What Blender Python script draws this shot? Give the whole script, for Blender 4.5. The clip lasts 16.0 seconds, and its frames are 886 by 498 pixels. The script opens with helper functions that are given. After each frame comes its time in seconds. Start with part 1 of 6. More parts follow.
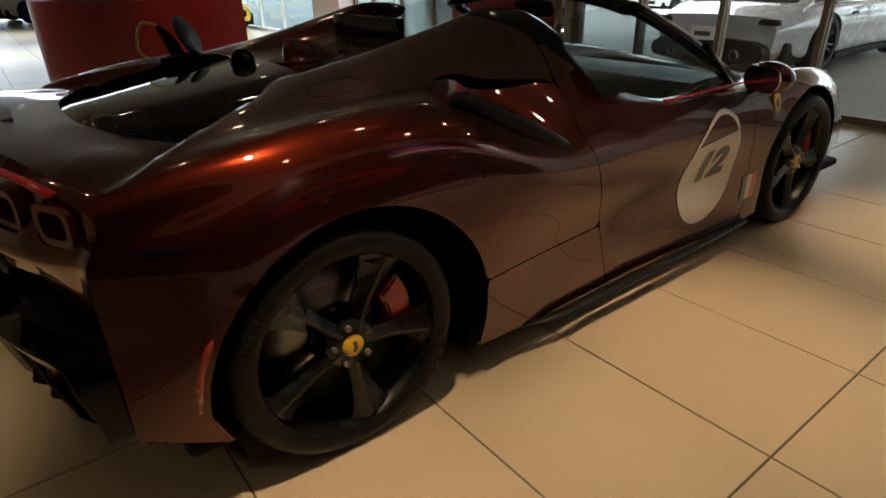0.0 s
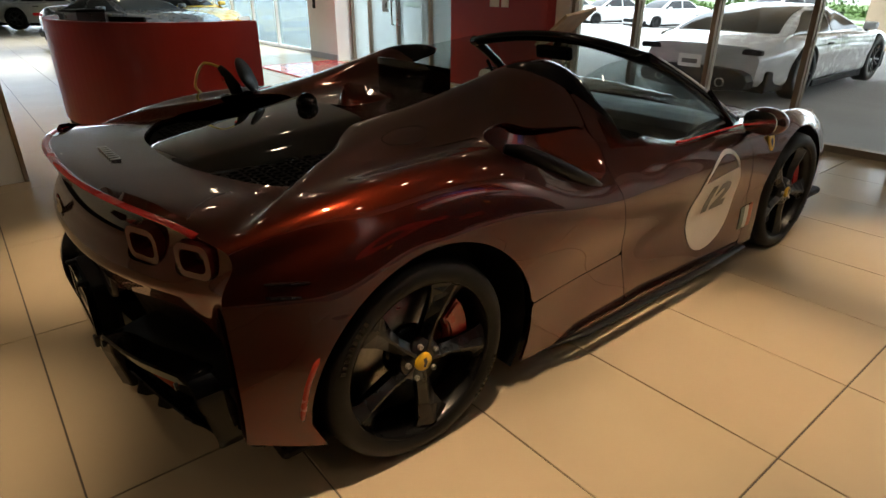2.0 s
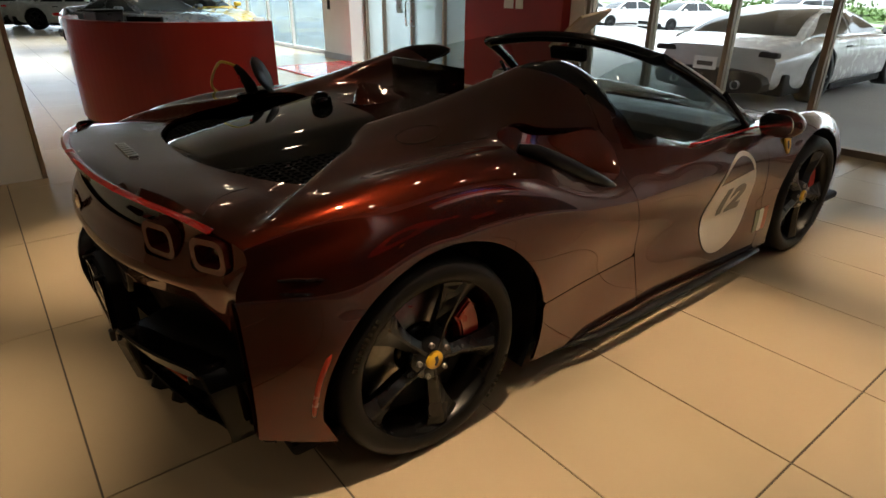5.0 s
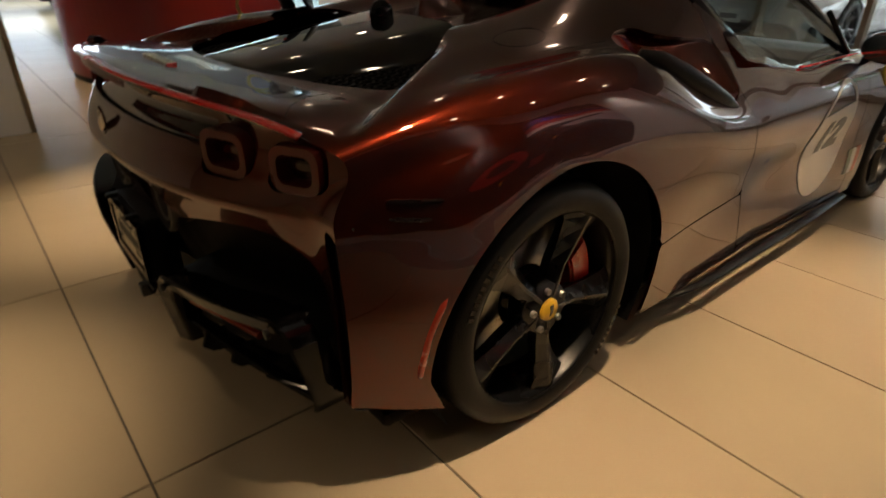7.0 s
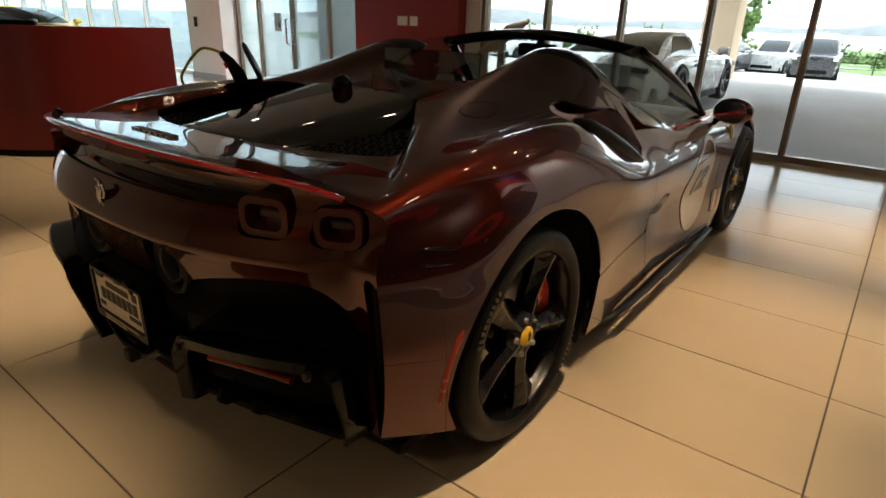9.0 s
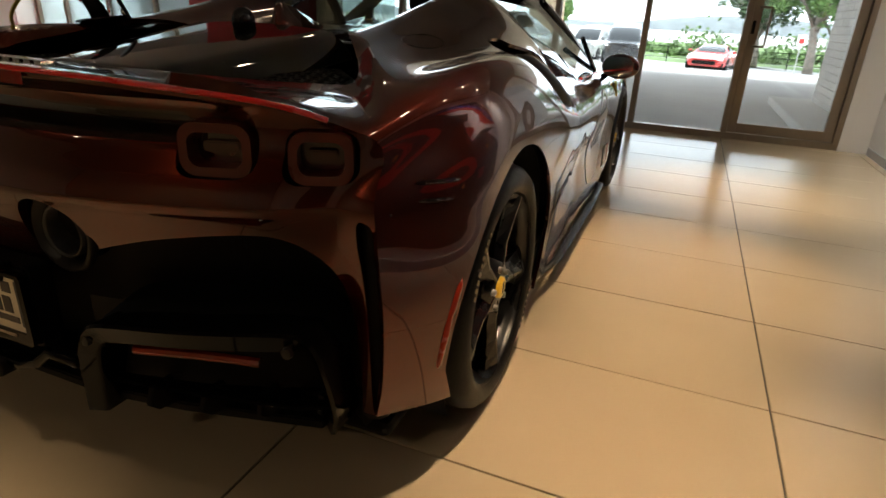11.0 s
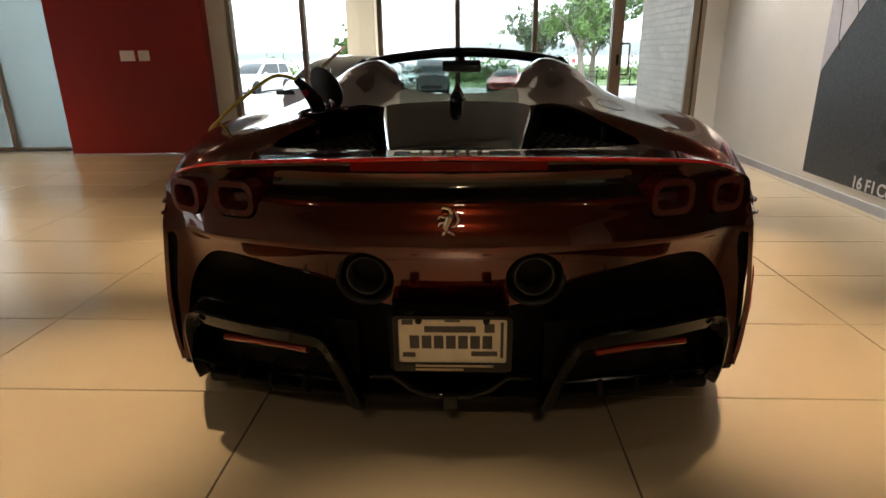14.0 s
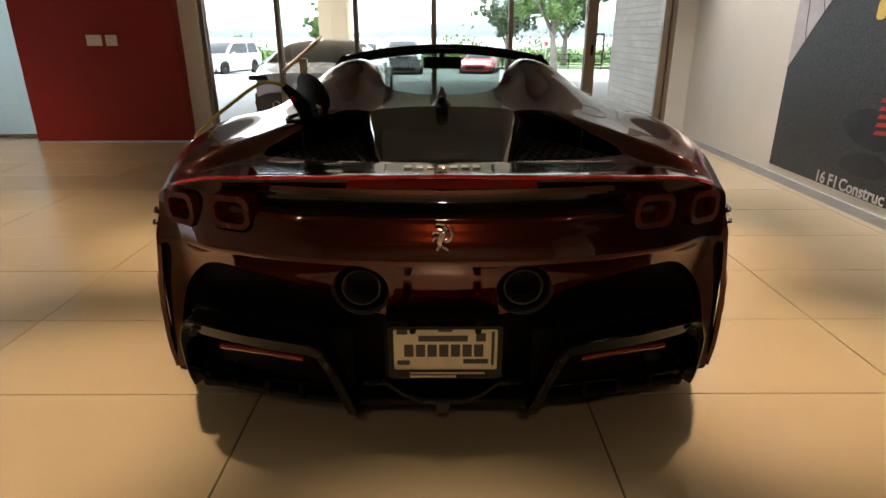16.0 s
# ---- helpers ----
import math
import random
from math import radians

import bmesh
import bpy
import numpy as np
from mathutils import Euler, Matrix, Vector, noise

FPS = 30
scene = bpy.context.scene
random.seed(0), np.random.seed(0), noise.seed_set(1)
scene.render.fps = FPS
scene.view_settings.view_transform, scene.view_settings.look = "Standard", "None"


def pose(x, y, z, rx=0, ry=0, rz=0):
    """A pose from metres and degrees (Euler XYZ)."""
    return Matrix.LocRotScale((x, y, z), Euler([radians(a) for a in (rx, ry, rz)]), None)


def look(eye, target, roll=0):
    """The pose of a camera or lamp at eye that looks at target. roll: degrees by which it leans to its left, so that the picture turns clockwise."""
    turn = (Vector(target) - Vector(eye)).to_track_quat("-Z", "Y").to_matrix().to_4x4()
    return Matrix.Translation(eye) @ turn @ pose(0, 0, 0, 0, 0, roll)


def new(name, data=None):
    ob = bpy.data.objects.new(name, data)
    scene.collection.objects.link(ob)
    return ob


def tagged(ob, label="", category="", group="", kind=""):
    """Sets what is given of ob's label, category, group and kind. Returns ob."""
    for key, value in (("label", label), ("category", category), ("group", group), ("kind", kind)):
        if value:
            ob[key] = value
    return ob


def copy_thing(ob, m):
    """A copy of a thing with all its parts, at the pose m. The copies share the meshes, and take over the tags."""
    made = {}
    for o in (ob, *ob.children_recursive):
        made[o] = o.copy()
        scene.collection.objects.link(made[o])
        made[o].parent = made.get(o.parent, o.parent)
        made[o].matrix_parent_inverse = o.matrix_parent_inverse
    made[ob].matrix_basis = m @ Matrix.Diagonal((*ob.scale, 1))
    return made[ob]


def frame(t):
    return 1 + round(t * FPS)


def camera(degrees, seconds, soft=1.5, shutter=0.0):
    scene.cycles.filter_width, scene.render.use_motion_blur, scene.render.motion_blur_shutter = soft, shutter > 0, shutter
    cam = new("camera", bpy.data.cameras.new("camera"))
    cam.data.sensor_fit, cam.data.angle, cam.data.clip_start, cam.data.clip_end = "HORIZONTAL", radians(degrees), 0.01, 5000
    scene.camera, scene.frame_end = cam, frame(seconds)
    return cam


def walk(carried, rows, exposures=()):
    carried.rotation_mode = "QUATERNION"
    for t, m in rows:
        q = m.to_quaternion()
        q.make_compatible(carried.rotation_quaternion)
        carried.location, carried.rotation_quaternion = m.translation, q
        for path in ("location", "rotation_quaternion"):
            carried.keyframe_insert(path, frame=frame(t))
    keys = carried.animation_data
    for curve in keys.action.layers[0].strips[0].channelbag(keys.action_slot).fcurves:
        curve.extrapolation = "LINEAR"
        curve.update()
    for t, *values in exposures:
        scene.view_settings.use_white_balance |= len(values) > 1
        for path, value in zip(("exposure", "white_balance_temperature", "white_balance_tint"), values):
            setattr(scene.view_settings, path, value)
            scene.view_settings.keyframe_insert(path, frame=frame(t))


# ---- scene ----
cam = camera(74.3, 16.0, shutter=0.4)
PATH = [
    (0, (2.179, -0.605, 1.273), (0.734, 0.481, 0.415), -1.3),
    (0.5, (2.148, -0.779, 1.347), (0.724, 0.358, 0.523), -1.4),
    (1, (2.136, -0.905, 1.394), (0.758, 0.269, 0.544), -0.2),
    (1.5, (2.16, -0.927, 1.431), (0.75, 0.22, 0.595), 0.2),
    (2, (2.186, -0.922, 1.441), (0.773, 0.226, 0.611), 0.1),
    (2.5, (2.2, -0.923, 1.449), (0.781, 0.217, 0.621), 0.8),
    (3, (2.2, -0.926, 1.45), (0.773, 0.202, 0.618), 0.9),
    (3.2, (2.191, -0.926, 1.45), (0.772, 0.194, 0.595), 0.8),
    (5.5, (2.187, -0.933, 1.418), (0.746, 0.198, 0.617), 0.3),
    (5.8, (2.156, -0.963, 1.335), (0.698, 0.257, 0.713), 3.1),
    (6, (2.119, -1.009, 1.262), (0.687, 0.13, 0.454), 3.7),
    (6.5, (1.961, -1.055, 1.167), (0.578, 0.028, 0.211), 5.6),
    (7, (1.778, -1.039, 1.18), (0.4, 0.096, 0.277), 0.3),
    (7.5, (1.728, -1.132, 1.224), (0.494, 0.24, 0.453), 0.5),
    (8, (1.706, -1.319, 1.246), (0.568, 0.136, 0.481), 2.1),
    (8.5, (1.698, -1.398, 1.249), (0.551, 0.061, 0.504), 2.7),
    (9, (1.7, -1.415, 1.25), (0.571, 0.063, 0.516), 1.8),
    (9.2, (1.705, -1.415, 1.252), (0.58, 0.075, 0.536), 2.0),
    (11.5, (1.121, -1.476, 1.023), (0.566, 0.304, 0.299), 2.8),
    (12, (0.886, -1.655, 1.063), (0.421, 0.197, 0.469), 2.4),
    (12.5, (0.694, -1.892, 1.059), (0.406, -0.023, 0.411), 0.8),
    (13, (0.41, -2.003, 1.12), (0.105, -0.106, 0.564), -2.1),
    (13.5, (0.11, -2.063, 1.149), (0.019, -0.152, 0.567), -2.6),
    (14, (0.055, -2.172, 1.173), (-0.038, -0.277, 0.54), -0.8),
    (14.5, (0.015, -2.215, 1.249), (-0.058, -0.353, 0.524), -1.0),
    (15, (-0.005, -2.209, 1.272), (-0.051, -0.342, 0.556), 0.3),
    (15.5, (-0.002, -2.2, 1.272), (-0.032, -0.323, 0.583), -0.2),
    (16, (0.001, -2.199, 1.271), (0.002, -0.323, 0.579), -0.1),
]
walk(cam, [(t, look(eye, target, roll)) for t, eye, target, roll in PATH],
     exposures=[(0, 1.78), (1.0, 2.08), (11.0, 2.13), (13.0, 2.33), (16, 2.40)])

# ---------------------------------------------------------------- world and light
world = bpy.data.worlds.new("sky")
scene.world = world
world.use_nodes = True
wn = world.node_tree.nodes
sky = wn.new("ShaderNodeTexSky")
sky.sky_type = "NISHITA"
sky.sun_disc = False
sky.sun_elevation = radians(52)
sky.sun_rotation = radians(200)
sky.dust_density = 6.0
sky.air_density = 1.4
cloud = wn.new("ShaderNodeMix")
cloud.data_type = "RGBA"
cloud.inputs["Factor"].default_value = 0.9
cloud.inputs["B"].default_value = (9.4, 10.3, 11.8, 1)     # an even cover of bright cloud
world.node_tree.links.new(sky.outputs["Color"], cloud.inputs["A"])
world.node_tree.links.new(cloud.outputs["Result"], wn["Background"].inputs["Color"])
wn["Background"].inputs["Strength"].default_value = 0.115

sun_data = bpy.data.lights.new("sun", "SUN")
sun_data.energy = 0.9
sun_data.angle = radians(14)
sun_data.color = (1.0, 0.96, 0.9)
sun = new("sun", sun_data)
sun.matrix_world = look((12, 26, 30), (0, 12, 0))

# downlights: place on the ceiling and power; those past x = -7 are added fill
SPOTS = [(-1.42, -0.45, 92), (1.36, -0.10, 104), (-1.45, 1.35, 84), (1.42, 1.30, 108), (-1.5, 3.2, 84), (1.7, 3.0, 100), (0.0, -1.60, 78),
         (-2.1, -1.9, 26), (1.9, -2.2, 16), (0.0, -4.6, 22), (2.45, 3.9, 56), (2.45, 2.2, 56), (2.45, 0.4, 48), (-5.6, -1.5, 60), (-3.4, 1.2, 80),
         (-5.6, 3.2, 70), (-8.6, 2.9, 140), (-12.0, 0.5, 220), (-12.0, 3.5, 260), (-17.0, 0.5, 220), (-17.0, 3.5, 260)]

# ---------------------------------------------------------------- materials
def link(nt, a, b):
    nt.links.new(a, b)


def mat(name, color, rough=0.5, metal=0.0, coat=0.0, var=0.15, scale=8.0, bump=0.0, bscale=60.0, rvar=0.08, spec=0.5,
        island=0.0, emit=0.0, transmission=0.0):
    """A painted, plastic, stone or metal surface with two scales of variation."""
    m = bpy.data.materials.new(name)
    m.use_nodes = True
    nt = m.node_tree
    b = nt.nodes["Principled BSDF"]
    geo = nt.nodes.new("ShaderNodeNewGeometry")
    n1 = nt.nodes.new("ShaderNodeTexNoise")
    n1.inputs["Scale"].default_value = scale
    n1.inputs["Detail"].default_value = 5
    link(nt, geo.outputs["Position"], n1.inputs["Vector"])
    n2 = nt.nodes.new("ShaderNodeTexNoise")
    n2.inputs["Scale"].default_value = bscale
    n2.inputs["Detail"].default_value = 3
    link(nt, geo.outputs["Position"], n2.inputs["Vector"])
    ramp = nt.nodes.new("ShaderNodeMapRange")
    ramp.inputs["From Min"].default_value, ramp.inputs["From Max"].default_value = 0.3, 0.7
    ramp.inputs["To Min"].default_value, ramp.inputs["To Max"].default_value = 1 - var, 1 + var
    link(nt, n1.outputs["Fac"], ramp.inputs["Value"])
    value = ramp.outputs["Result"]
    if island:
        oi = nt.nodes.new("ShaderNodeObjectInfo")
        r2 = nt.nodes.new("ShaderNodeMapRange")
        r2.inputs["To Min"].default_value, r2.inputs["To Max"].default_value = 1 - island, 1 + island
        link(nt, oi.outputs["Random"], r2.inputs["Value"])
        mul = nt.nodes.new("ShaderNodeMath")
        mul.operation = "MULTIPLY"
        link(nt, value, mul.inputs[0])
        link(nt, r2.outputs["Result"], mul.inputs[1])
        value = mul.outputs[0]
    hue = nt.nodes.new("ShaderNodeHueSaturation")
    hue.inputs["Color"].default_value = (*color, 1)
    link(nt, value, hue.inputs["Value"])
    link(nt, hue.outputs["Color"], b.inputs["Base Color"])
    rr = nt.nodes.new("ShaderNodeMapRange")
    rr.inputs["From Min"].default_value, rr.inputs["From Max"].default_value = 0.3, 0.7
    rr.inputs["To Min"].default_value, rr.inputs["To Max"].default_value = max(rough - rvar, 0.02), min(rough + rvar, 1)
    link(nt, n1.outputs["Fac"], rr.inputs["Value"])
    link(nt, rr.outputs["Result"], b.inputs["Roughness"])
    b.inputs["Metallic"].default_value = metal
    b.inputs["Coat Weight"].default_value = coat
    b.inputs["Coat Roughness"].default_value = 0.02
    b.inputs["Specular IOR Level"].default_value = spec
    if transmission:
        b.inputs["Transmission Weight"].default_value = transmission
    if bump:
        bn = nt.nodes.new("ShaderNodeBump")
        bn.inputs["Strength"].default_value = bump
        bn.inputs["Distance"].default_value = 0.004
        link(nt, n2.outputs["Fac"], bn.inputs["Height"])
        link(nt, bn.outputs["Normal"], b.inputs["Normal"])
    if emit:
        b.inputs["Emission Color"].default_value = (*color, 1)
        b.inputs["Emission Strength"].default_value = emit
    return m


def pane(name, tint, gloss=1.0, rough=0.0, haze=0.0):
    """Thin window glass: see-through, with a mirror sheen that grows at a glancing angle."""
    m = bpy.data.materials.new(name)
    m.use_nodes = True
    nt = m.node_tree
    nt.nodes.clear()
    out = nt.nodes.new("ShaderNodeOutputMaterial")
    tr = nt.nodes.new("ShaderNodeBsdfTransparent")
    tr.inputs["Color"].default_value = (*tint, 1)
    gl = nt.nodes.new("ShaderNodeBsdfGlossy")
    gl.inputs["Roughness"].default_value = rough
    fr = nt.nodes.new("ShaderNodeFresnel")
    fr.inputs["IOR"].default_value = 1.45
    mul = nt.nodes.new("ShaderNodeMath")
    mul.operation = "MULTIPLY"
    mul.inputs[1].default_value = gloss
    mix = nt.nodes.new("ShaderNodeMixShader")
    link(nt, fr.outputs["Fac"], mul.inputs[0])
    link(nt, mul.outputs[0], mix.inputs[0])
    base = tr.outputs[0]
    if haze:
        df = nt.nodes.new("ShaderNodeBsdfTranslucent")
        df.inputs["Color"].default_value = (0.85, 0.92, 0.9, 1)
        hz = nt.nodes.new("ShaderNodeMixShader")
        hz.inputs[0].default_value = haze
        link(nt, tr.outputs[0], hz.inputs[1])
        link(nt, df.outputs[0], hz.inputs[2])
        base = hz.outputs[0]
    link(nt, base, mix.inputs[1])
    link(nt, gl.outputs[0], mix.inputs[2])
    link(nt, mix.outputs[0], out.inputs["Surface"])
    return m


def flake_paint(name, color, rough=0.36, flake=0.25):
    """Metallic car paint: a tinted flake layer under a clear lacquer."""
    m = mat(name, color, rough, 1.0, 1.0, var=0.05, scale=3.0, rvar=0.02)
    nt = m.node_tree
    b = nt.nodes["Principled BSDF"]
    geo = nt.nodes.new("ShaderNodeNewGeometry")
    vor = nt.nodes.new("ShaderNodeTexVoronoi")
    vor.inputs["Scale"].default_value = 1400
    link(nt, geo.outputs["Position"], vor.inputs["Vector"])
    bn = nt.nodes.new("ShaderNodeBump")
    bn.inputs["Strength"].default_value = flake
    bn.inputs["Distance"].default_value = 0.0002
    link(nt, vor.outputs["Distance"], bn.inputs["Height"])
    link(nt, bn.outputs["Normal"], b.inputs["Normal"])
    b.inputs["Coat IOR"].default_value = 1.58
    # coarse flake, which scatters the lamps more widely
    wide = nt.nodes.new("ShaderNodeBsdfPrincipled")
    wide.inputs["Base Color"].default_value = (*[c * 2.1 for c in color], 1)
    wide.inputs["Metallic"].default_value = 1.0
    wide.inputs["Roughness"].default_value = 0.52
    wide.inputs["Coat Weight"].default_value = 1.0
    wide.inputs["Coat Roughness"].default_value = 0.02
    wide.inputs["Coat IOR"].default_value = 1.58
    link(nt, bn.outputs["Normal"], wide.inputs["Normal"])
    mix = nt.nodes.new("ShaderNodeMixShader")
    mix.inputs[0].default_value = 0.28
    link(nt, b.outputs[0], mix.inputs[1])
    link(nt, wide.outputs[0], mix.inputs[2])
    link(nt, mix.outputs[0], nt.nodes["Material Output"].inputs["Surface"])
    return m


PAINT = flake_paint("bronze_paint", (0.060, 0.0078, 0.0030), 0.21, 0.05)
GLOSS_BLACK = mat("gloss_black", (0.003, 0.003, 0.0035), 0.10, spec=0.22, rvar=0.05)
MATTE_BLACK = mat("matte_black", (0.004, 0.004, 0.004), 0.6, spec=0.15, bump=0.15, bscale=300)
CARBON = mat("carbon_black", (0.006, 0.006, 0.0065), 0.45, spec=0.35, bump=0.1, bscale=500)
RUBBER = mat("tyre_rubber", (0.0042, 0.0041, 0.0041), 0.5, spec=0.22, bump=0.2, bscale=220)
RIM = mat("rim_black", (0.004, 0.004, 0.0045), 0.30, metal=0.0, rvar=0.06)
STEEL = mat("brake_steel", (0.30, 0.29, 0.28), 0.35, metal=1.0, scale=40)
CHROME = mat("chrome", (0.75, 0.74, 0.72), 0.1, metal=1.0, var=0.03)
ALU = mat("brushed_metal", (0.5, 0.49, 0.47), 0.3, metal=1.0)
CALIPER = mat("caliper_red", (0.42, 0.012, 0.01), 0.3, coat=0.5)
RED_TRIM = mat("red_trim", (0.75, 0.012, 0.012), 0.25, coat=1.0, var=0.05)
LAMP_RED = mat("lamp_red", (0.07, 0.006, 0.004), 0.12, coat=1.0, var=0.1)
BRAKE_RED = mat("brake_lens", (0.34, 0.010, 0.008), 0.15, coat=1.0, var=0.1)
LAMP_RING = mat("lamp_ring", (0.085, 0.008, 0.006), 0.3, coat=0.3, var=0.1)
AMBER = mat("reflector_red", (0.26, 0.022, 0.010), 0.2, coat=1.0)
YELLOW = mat("badge_yellow", (0.75, 0.46, 0.02), 0.35, coat=0.5, var=0.05)
DECAL = mat("decal_white", (0.62, 0.59, 0.54), 0.4, coat=0.6, var=0.04)
DECAL_INK = mat("decal_ink", (0.03, 0.03, 0.03), 0.4, coat=0.6)
GREEN = mat("flag_green", (0.16, 0.20, 0.13), 0.4, coat=0.6)
ORANGE = mat("flag_red", (0.5, 0.12, 0.05), 0.4, coat=0.6)
LEATHER = mat("grey_leather", (0.05, 0.048, 0.046), 0.5, bump=0.25, bscale=180)
DASH = mat("dark_trim", (0.03, 0.03, 0.032), 0.45, bump=0.2, bscale=250)
CABLE = mat("yellow_cable", (0.50, 0.43, 0.05), 0.45)
PLATE = mat("plate_paper", (0.80, 0.73, 0.58), 0.55, var=0.08, scale=20)
INK = mat("print_ink", (0.06, 0.055, 0.05), 0.6)
GLASS = pane("window_glass", (0.94, 0.97, 0.95))
CAR_GLASS = pane("car_glass", (0.62, 0.68, 0.66), gloss=1.2)
DARK_GLASS = mat("smoked_glass", (0.010, 0.011, 0.011), 0.05, coat=1.0, rvar=0.02, spec=0.8)
CAR_WINDOW = mat("parked_car_glass", (0.012, 0.014, 0.015), 0.08, rvar=0.03, spec=0.35)

TILE = mat("porcelain_tile", (0.52, 0.43, 0.295), 0.22, var=0.025, scale=2.0, bump=0.02, bscale=90, rvar=0.015, island=0.03)
GROUT = mat("grout", (0.10, 0.085, 0.07), 0.85, bump=0.3, bscale=200)
WHITE_WALL = mat("white_plaster", (0.84, 0.83, 0.81), 0.75, var=0.03, scale=2.0, bump=0.08, bscale=150)
DESK_RED = mat("desk_red", (0.17, 0.006, 0.006), 0.38, var=0.06, scale=1.5, bump=0.03, bscale=200)
RED_WALL = mat("red_panel", (0.27, 0.010, 0.010), 0.42, var=0.06, scale=1.5, bump=0.04, bscale=200)
CEILING = mat("ceiling_board", (0.20, 0.195, 0.19), 0.85, var=0.04, scale=1.0, bump=0.1, bscale=120)
BRONZE = mat("bronze_frame", (0.30, 0.24, 0.18), 0.38, metal=0.6, var=0.06)
SKIRTING = mat("metal_skirting", (0.46, 0.47, 0.50), 0.42, metal=0.25, var=0.05, scale=3.0)
MURAL = mat("mural_print", (0.030, 0.030, 0.031), 0.5, var=1.0, scale=75, bump=0.05, bscale=300)
PRINT_WHITE = mat("print_white", (0.74, 0.73, 0.75), 0.5, var=0.06, scale=14)
PRINT_PALE = mat("print_pale", (0.56, 0.54, 0.60), 0.5, var=0.10, scale=9)
PRINT_DARK = mat("print_dark", (0.007, 0.007, 0.008), 0.5)
PRINT_RED = mat("print_red", (0.5, 0.03, 0.025), 0.5)
PRINT_BLUE = mat("print_blue", (0.03, 0.05, 0.32), 0.5)
SWITCH = mat("switch_plastic", (0.75, 0.73, 0.70), 0.4, var=0.02)
BEIGE = mat("beige_panel", (0.42, 0.34, 0.25), 0.6)
ASPHALT = mat("outdoor_paving", (0.34, 0.33, 0.32), 0.85, var=0.12, scale=0.6, bump=0.4, bscale=40)
GRASS = mat("grass", (0.09, 0.15, 0.035), 0.9, var=0.35, scale=0.7, bump=0.6, bscale=25)
LEAF = mat("leaf", (0.07, 0.13, 0.025), 0.7, var=0.5, scale=0.9)
LEAF_DARK = mat("leaf_dark", (0.035, 0.065, 0.02), 0.7, var=0.5, scale=0.9)
BARK = mat("bark", (0.20, 0.17, 0.14), 0.9, var=0.3, scale=6, bump=0.8, bscale=30)
BRICK = mat("white_brick", (0.52, 0.48, 0.43), 0.85, var=0.08, scale=14, bump=0.4, bscale=60, island=0.08)
MORTAR = mat("mortar", (0.36, 0.33, 0.29), 0.9, bump=0.3)
FAR = mat("far_hills", (0.12, 0.135, 0.14), 0.95, var=0.3, scale=0.15)
STUCCO = mat("tan_stucco", (0.52, 0.40, 0.27), 0.85, var=0.05, scale=3, bump=0.2, bscale=60)
CAR_WHITE = mat("white_car_paint", (0.56, 0.56, 0.55), 0.25, coat=1.0, var=0.02)
CAR_SILVER = mat("silver_car_paint", (0.42, 0.43, 0.42), 0.3, metal=0.3, coat=1.0, var=0.02)
CAR_GREY = mat("grey_car_paint", (0.035, 0.037, 0.04), 0.3, metal=0.4, coat=1.0, var=0.03)
CAR_YELLOW = mat("yellow_car_paint", (0.72, 0.47, 0.02), 0.3, coat=1.0, var=0.02)
CAR_RED = mat("red_car_paint", (0.50, 0.02, 0.015), 0.3, coat=1.0, var=0.03)
CAR_BROWN = mat("maroon_car_paint", (0.17, 0.05, 0.035), 0.3, coat=1.0, var=0.03)
CAR_BLACK = mat("black_car_paint", (0.02, 0.021, 0.023), 0.25, coat=1.0, var=0.03)
ARMCHAIR_RED = mat("magenta_fabric", (0.26, 0.012, 0.05), 0.8, bump=0.2)
CONCRETE = mat("kerb_concrete", (0.45, 0.43, 0.40), 0.85, var=0.1, bump=0.3)
EMITTER = mat("lamp_lens", (1.0, 0.8, 0.55), 0.4, emit=12.0)

# ---------------------------------------------------------------- mesh tools
def part(name, bm, material, parent=None, label="", smooth=False):
    """Links a bmesh as one mesh object under a thing or a part."""
    me = bpy.data.meshes.new(name)
    bm.to_mesh(me)
    bm.free()
    if smooth:
        me.polygons.foreach_set("use_smooth", [True] * len(me.polygons))
    for m in material if isinstance(material, (list, tuple)) else [material]:
        me.materials.append(m)
    ob = new(name, me)
    ob.parent = parent
    if label:
        ob["label"] = label
    return ob


def thing(name, label, category, at=(0, 0, 0), group="", turn=0.0):
    """An Empty at a thing's base, which carries its parts."""
    ob = new(name)
    ob.empty_display_size = 0.1
    ob.matrix_basis = pose(*at, 0, 0, turn)
    return tagged(ob, label, category, group)


def box(x0, x1, y0, y1, z0, z1, bevel=0.0, seg=2, bm=None):
    bm = bm or bmesh.new()
    m = Matrix.LocRotScale(((x0 + x1) / 2, (y0 + y1) / 2, (z0 + z1) / 2), None, (x1 - x0, y1 - y0, z1 - z0))
    made = bmesh.ops.create_cube(bm, size=1, matrix=m)
    if bevel:
        edges = list({e for v in made["verts"] for e in v.link_edges})
        bmesh.ops.bevel(bm, geom=edges, offset=bevel, segments=seg, affect="EDGES", profile=0.5)
    return bm


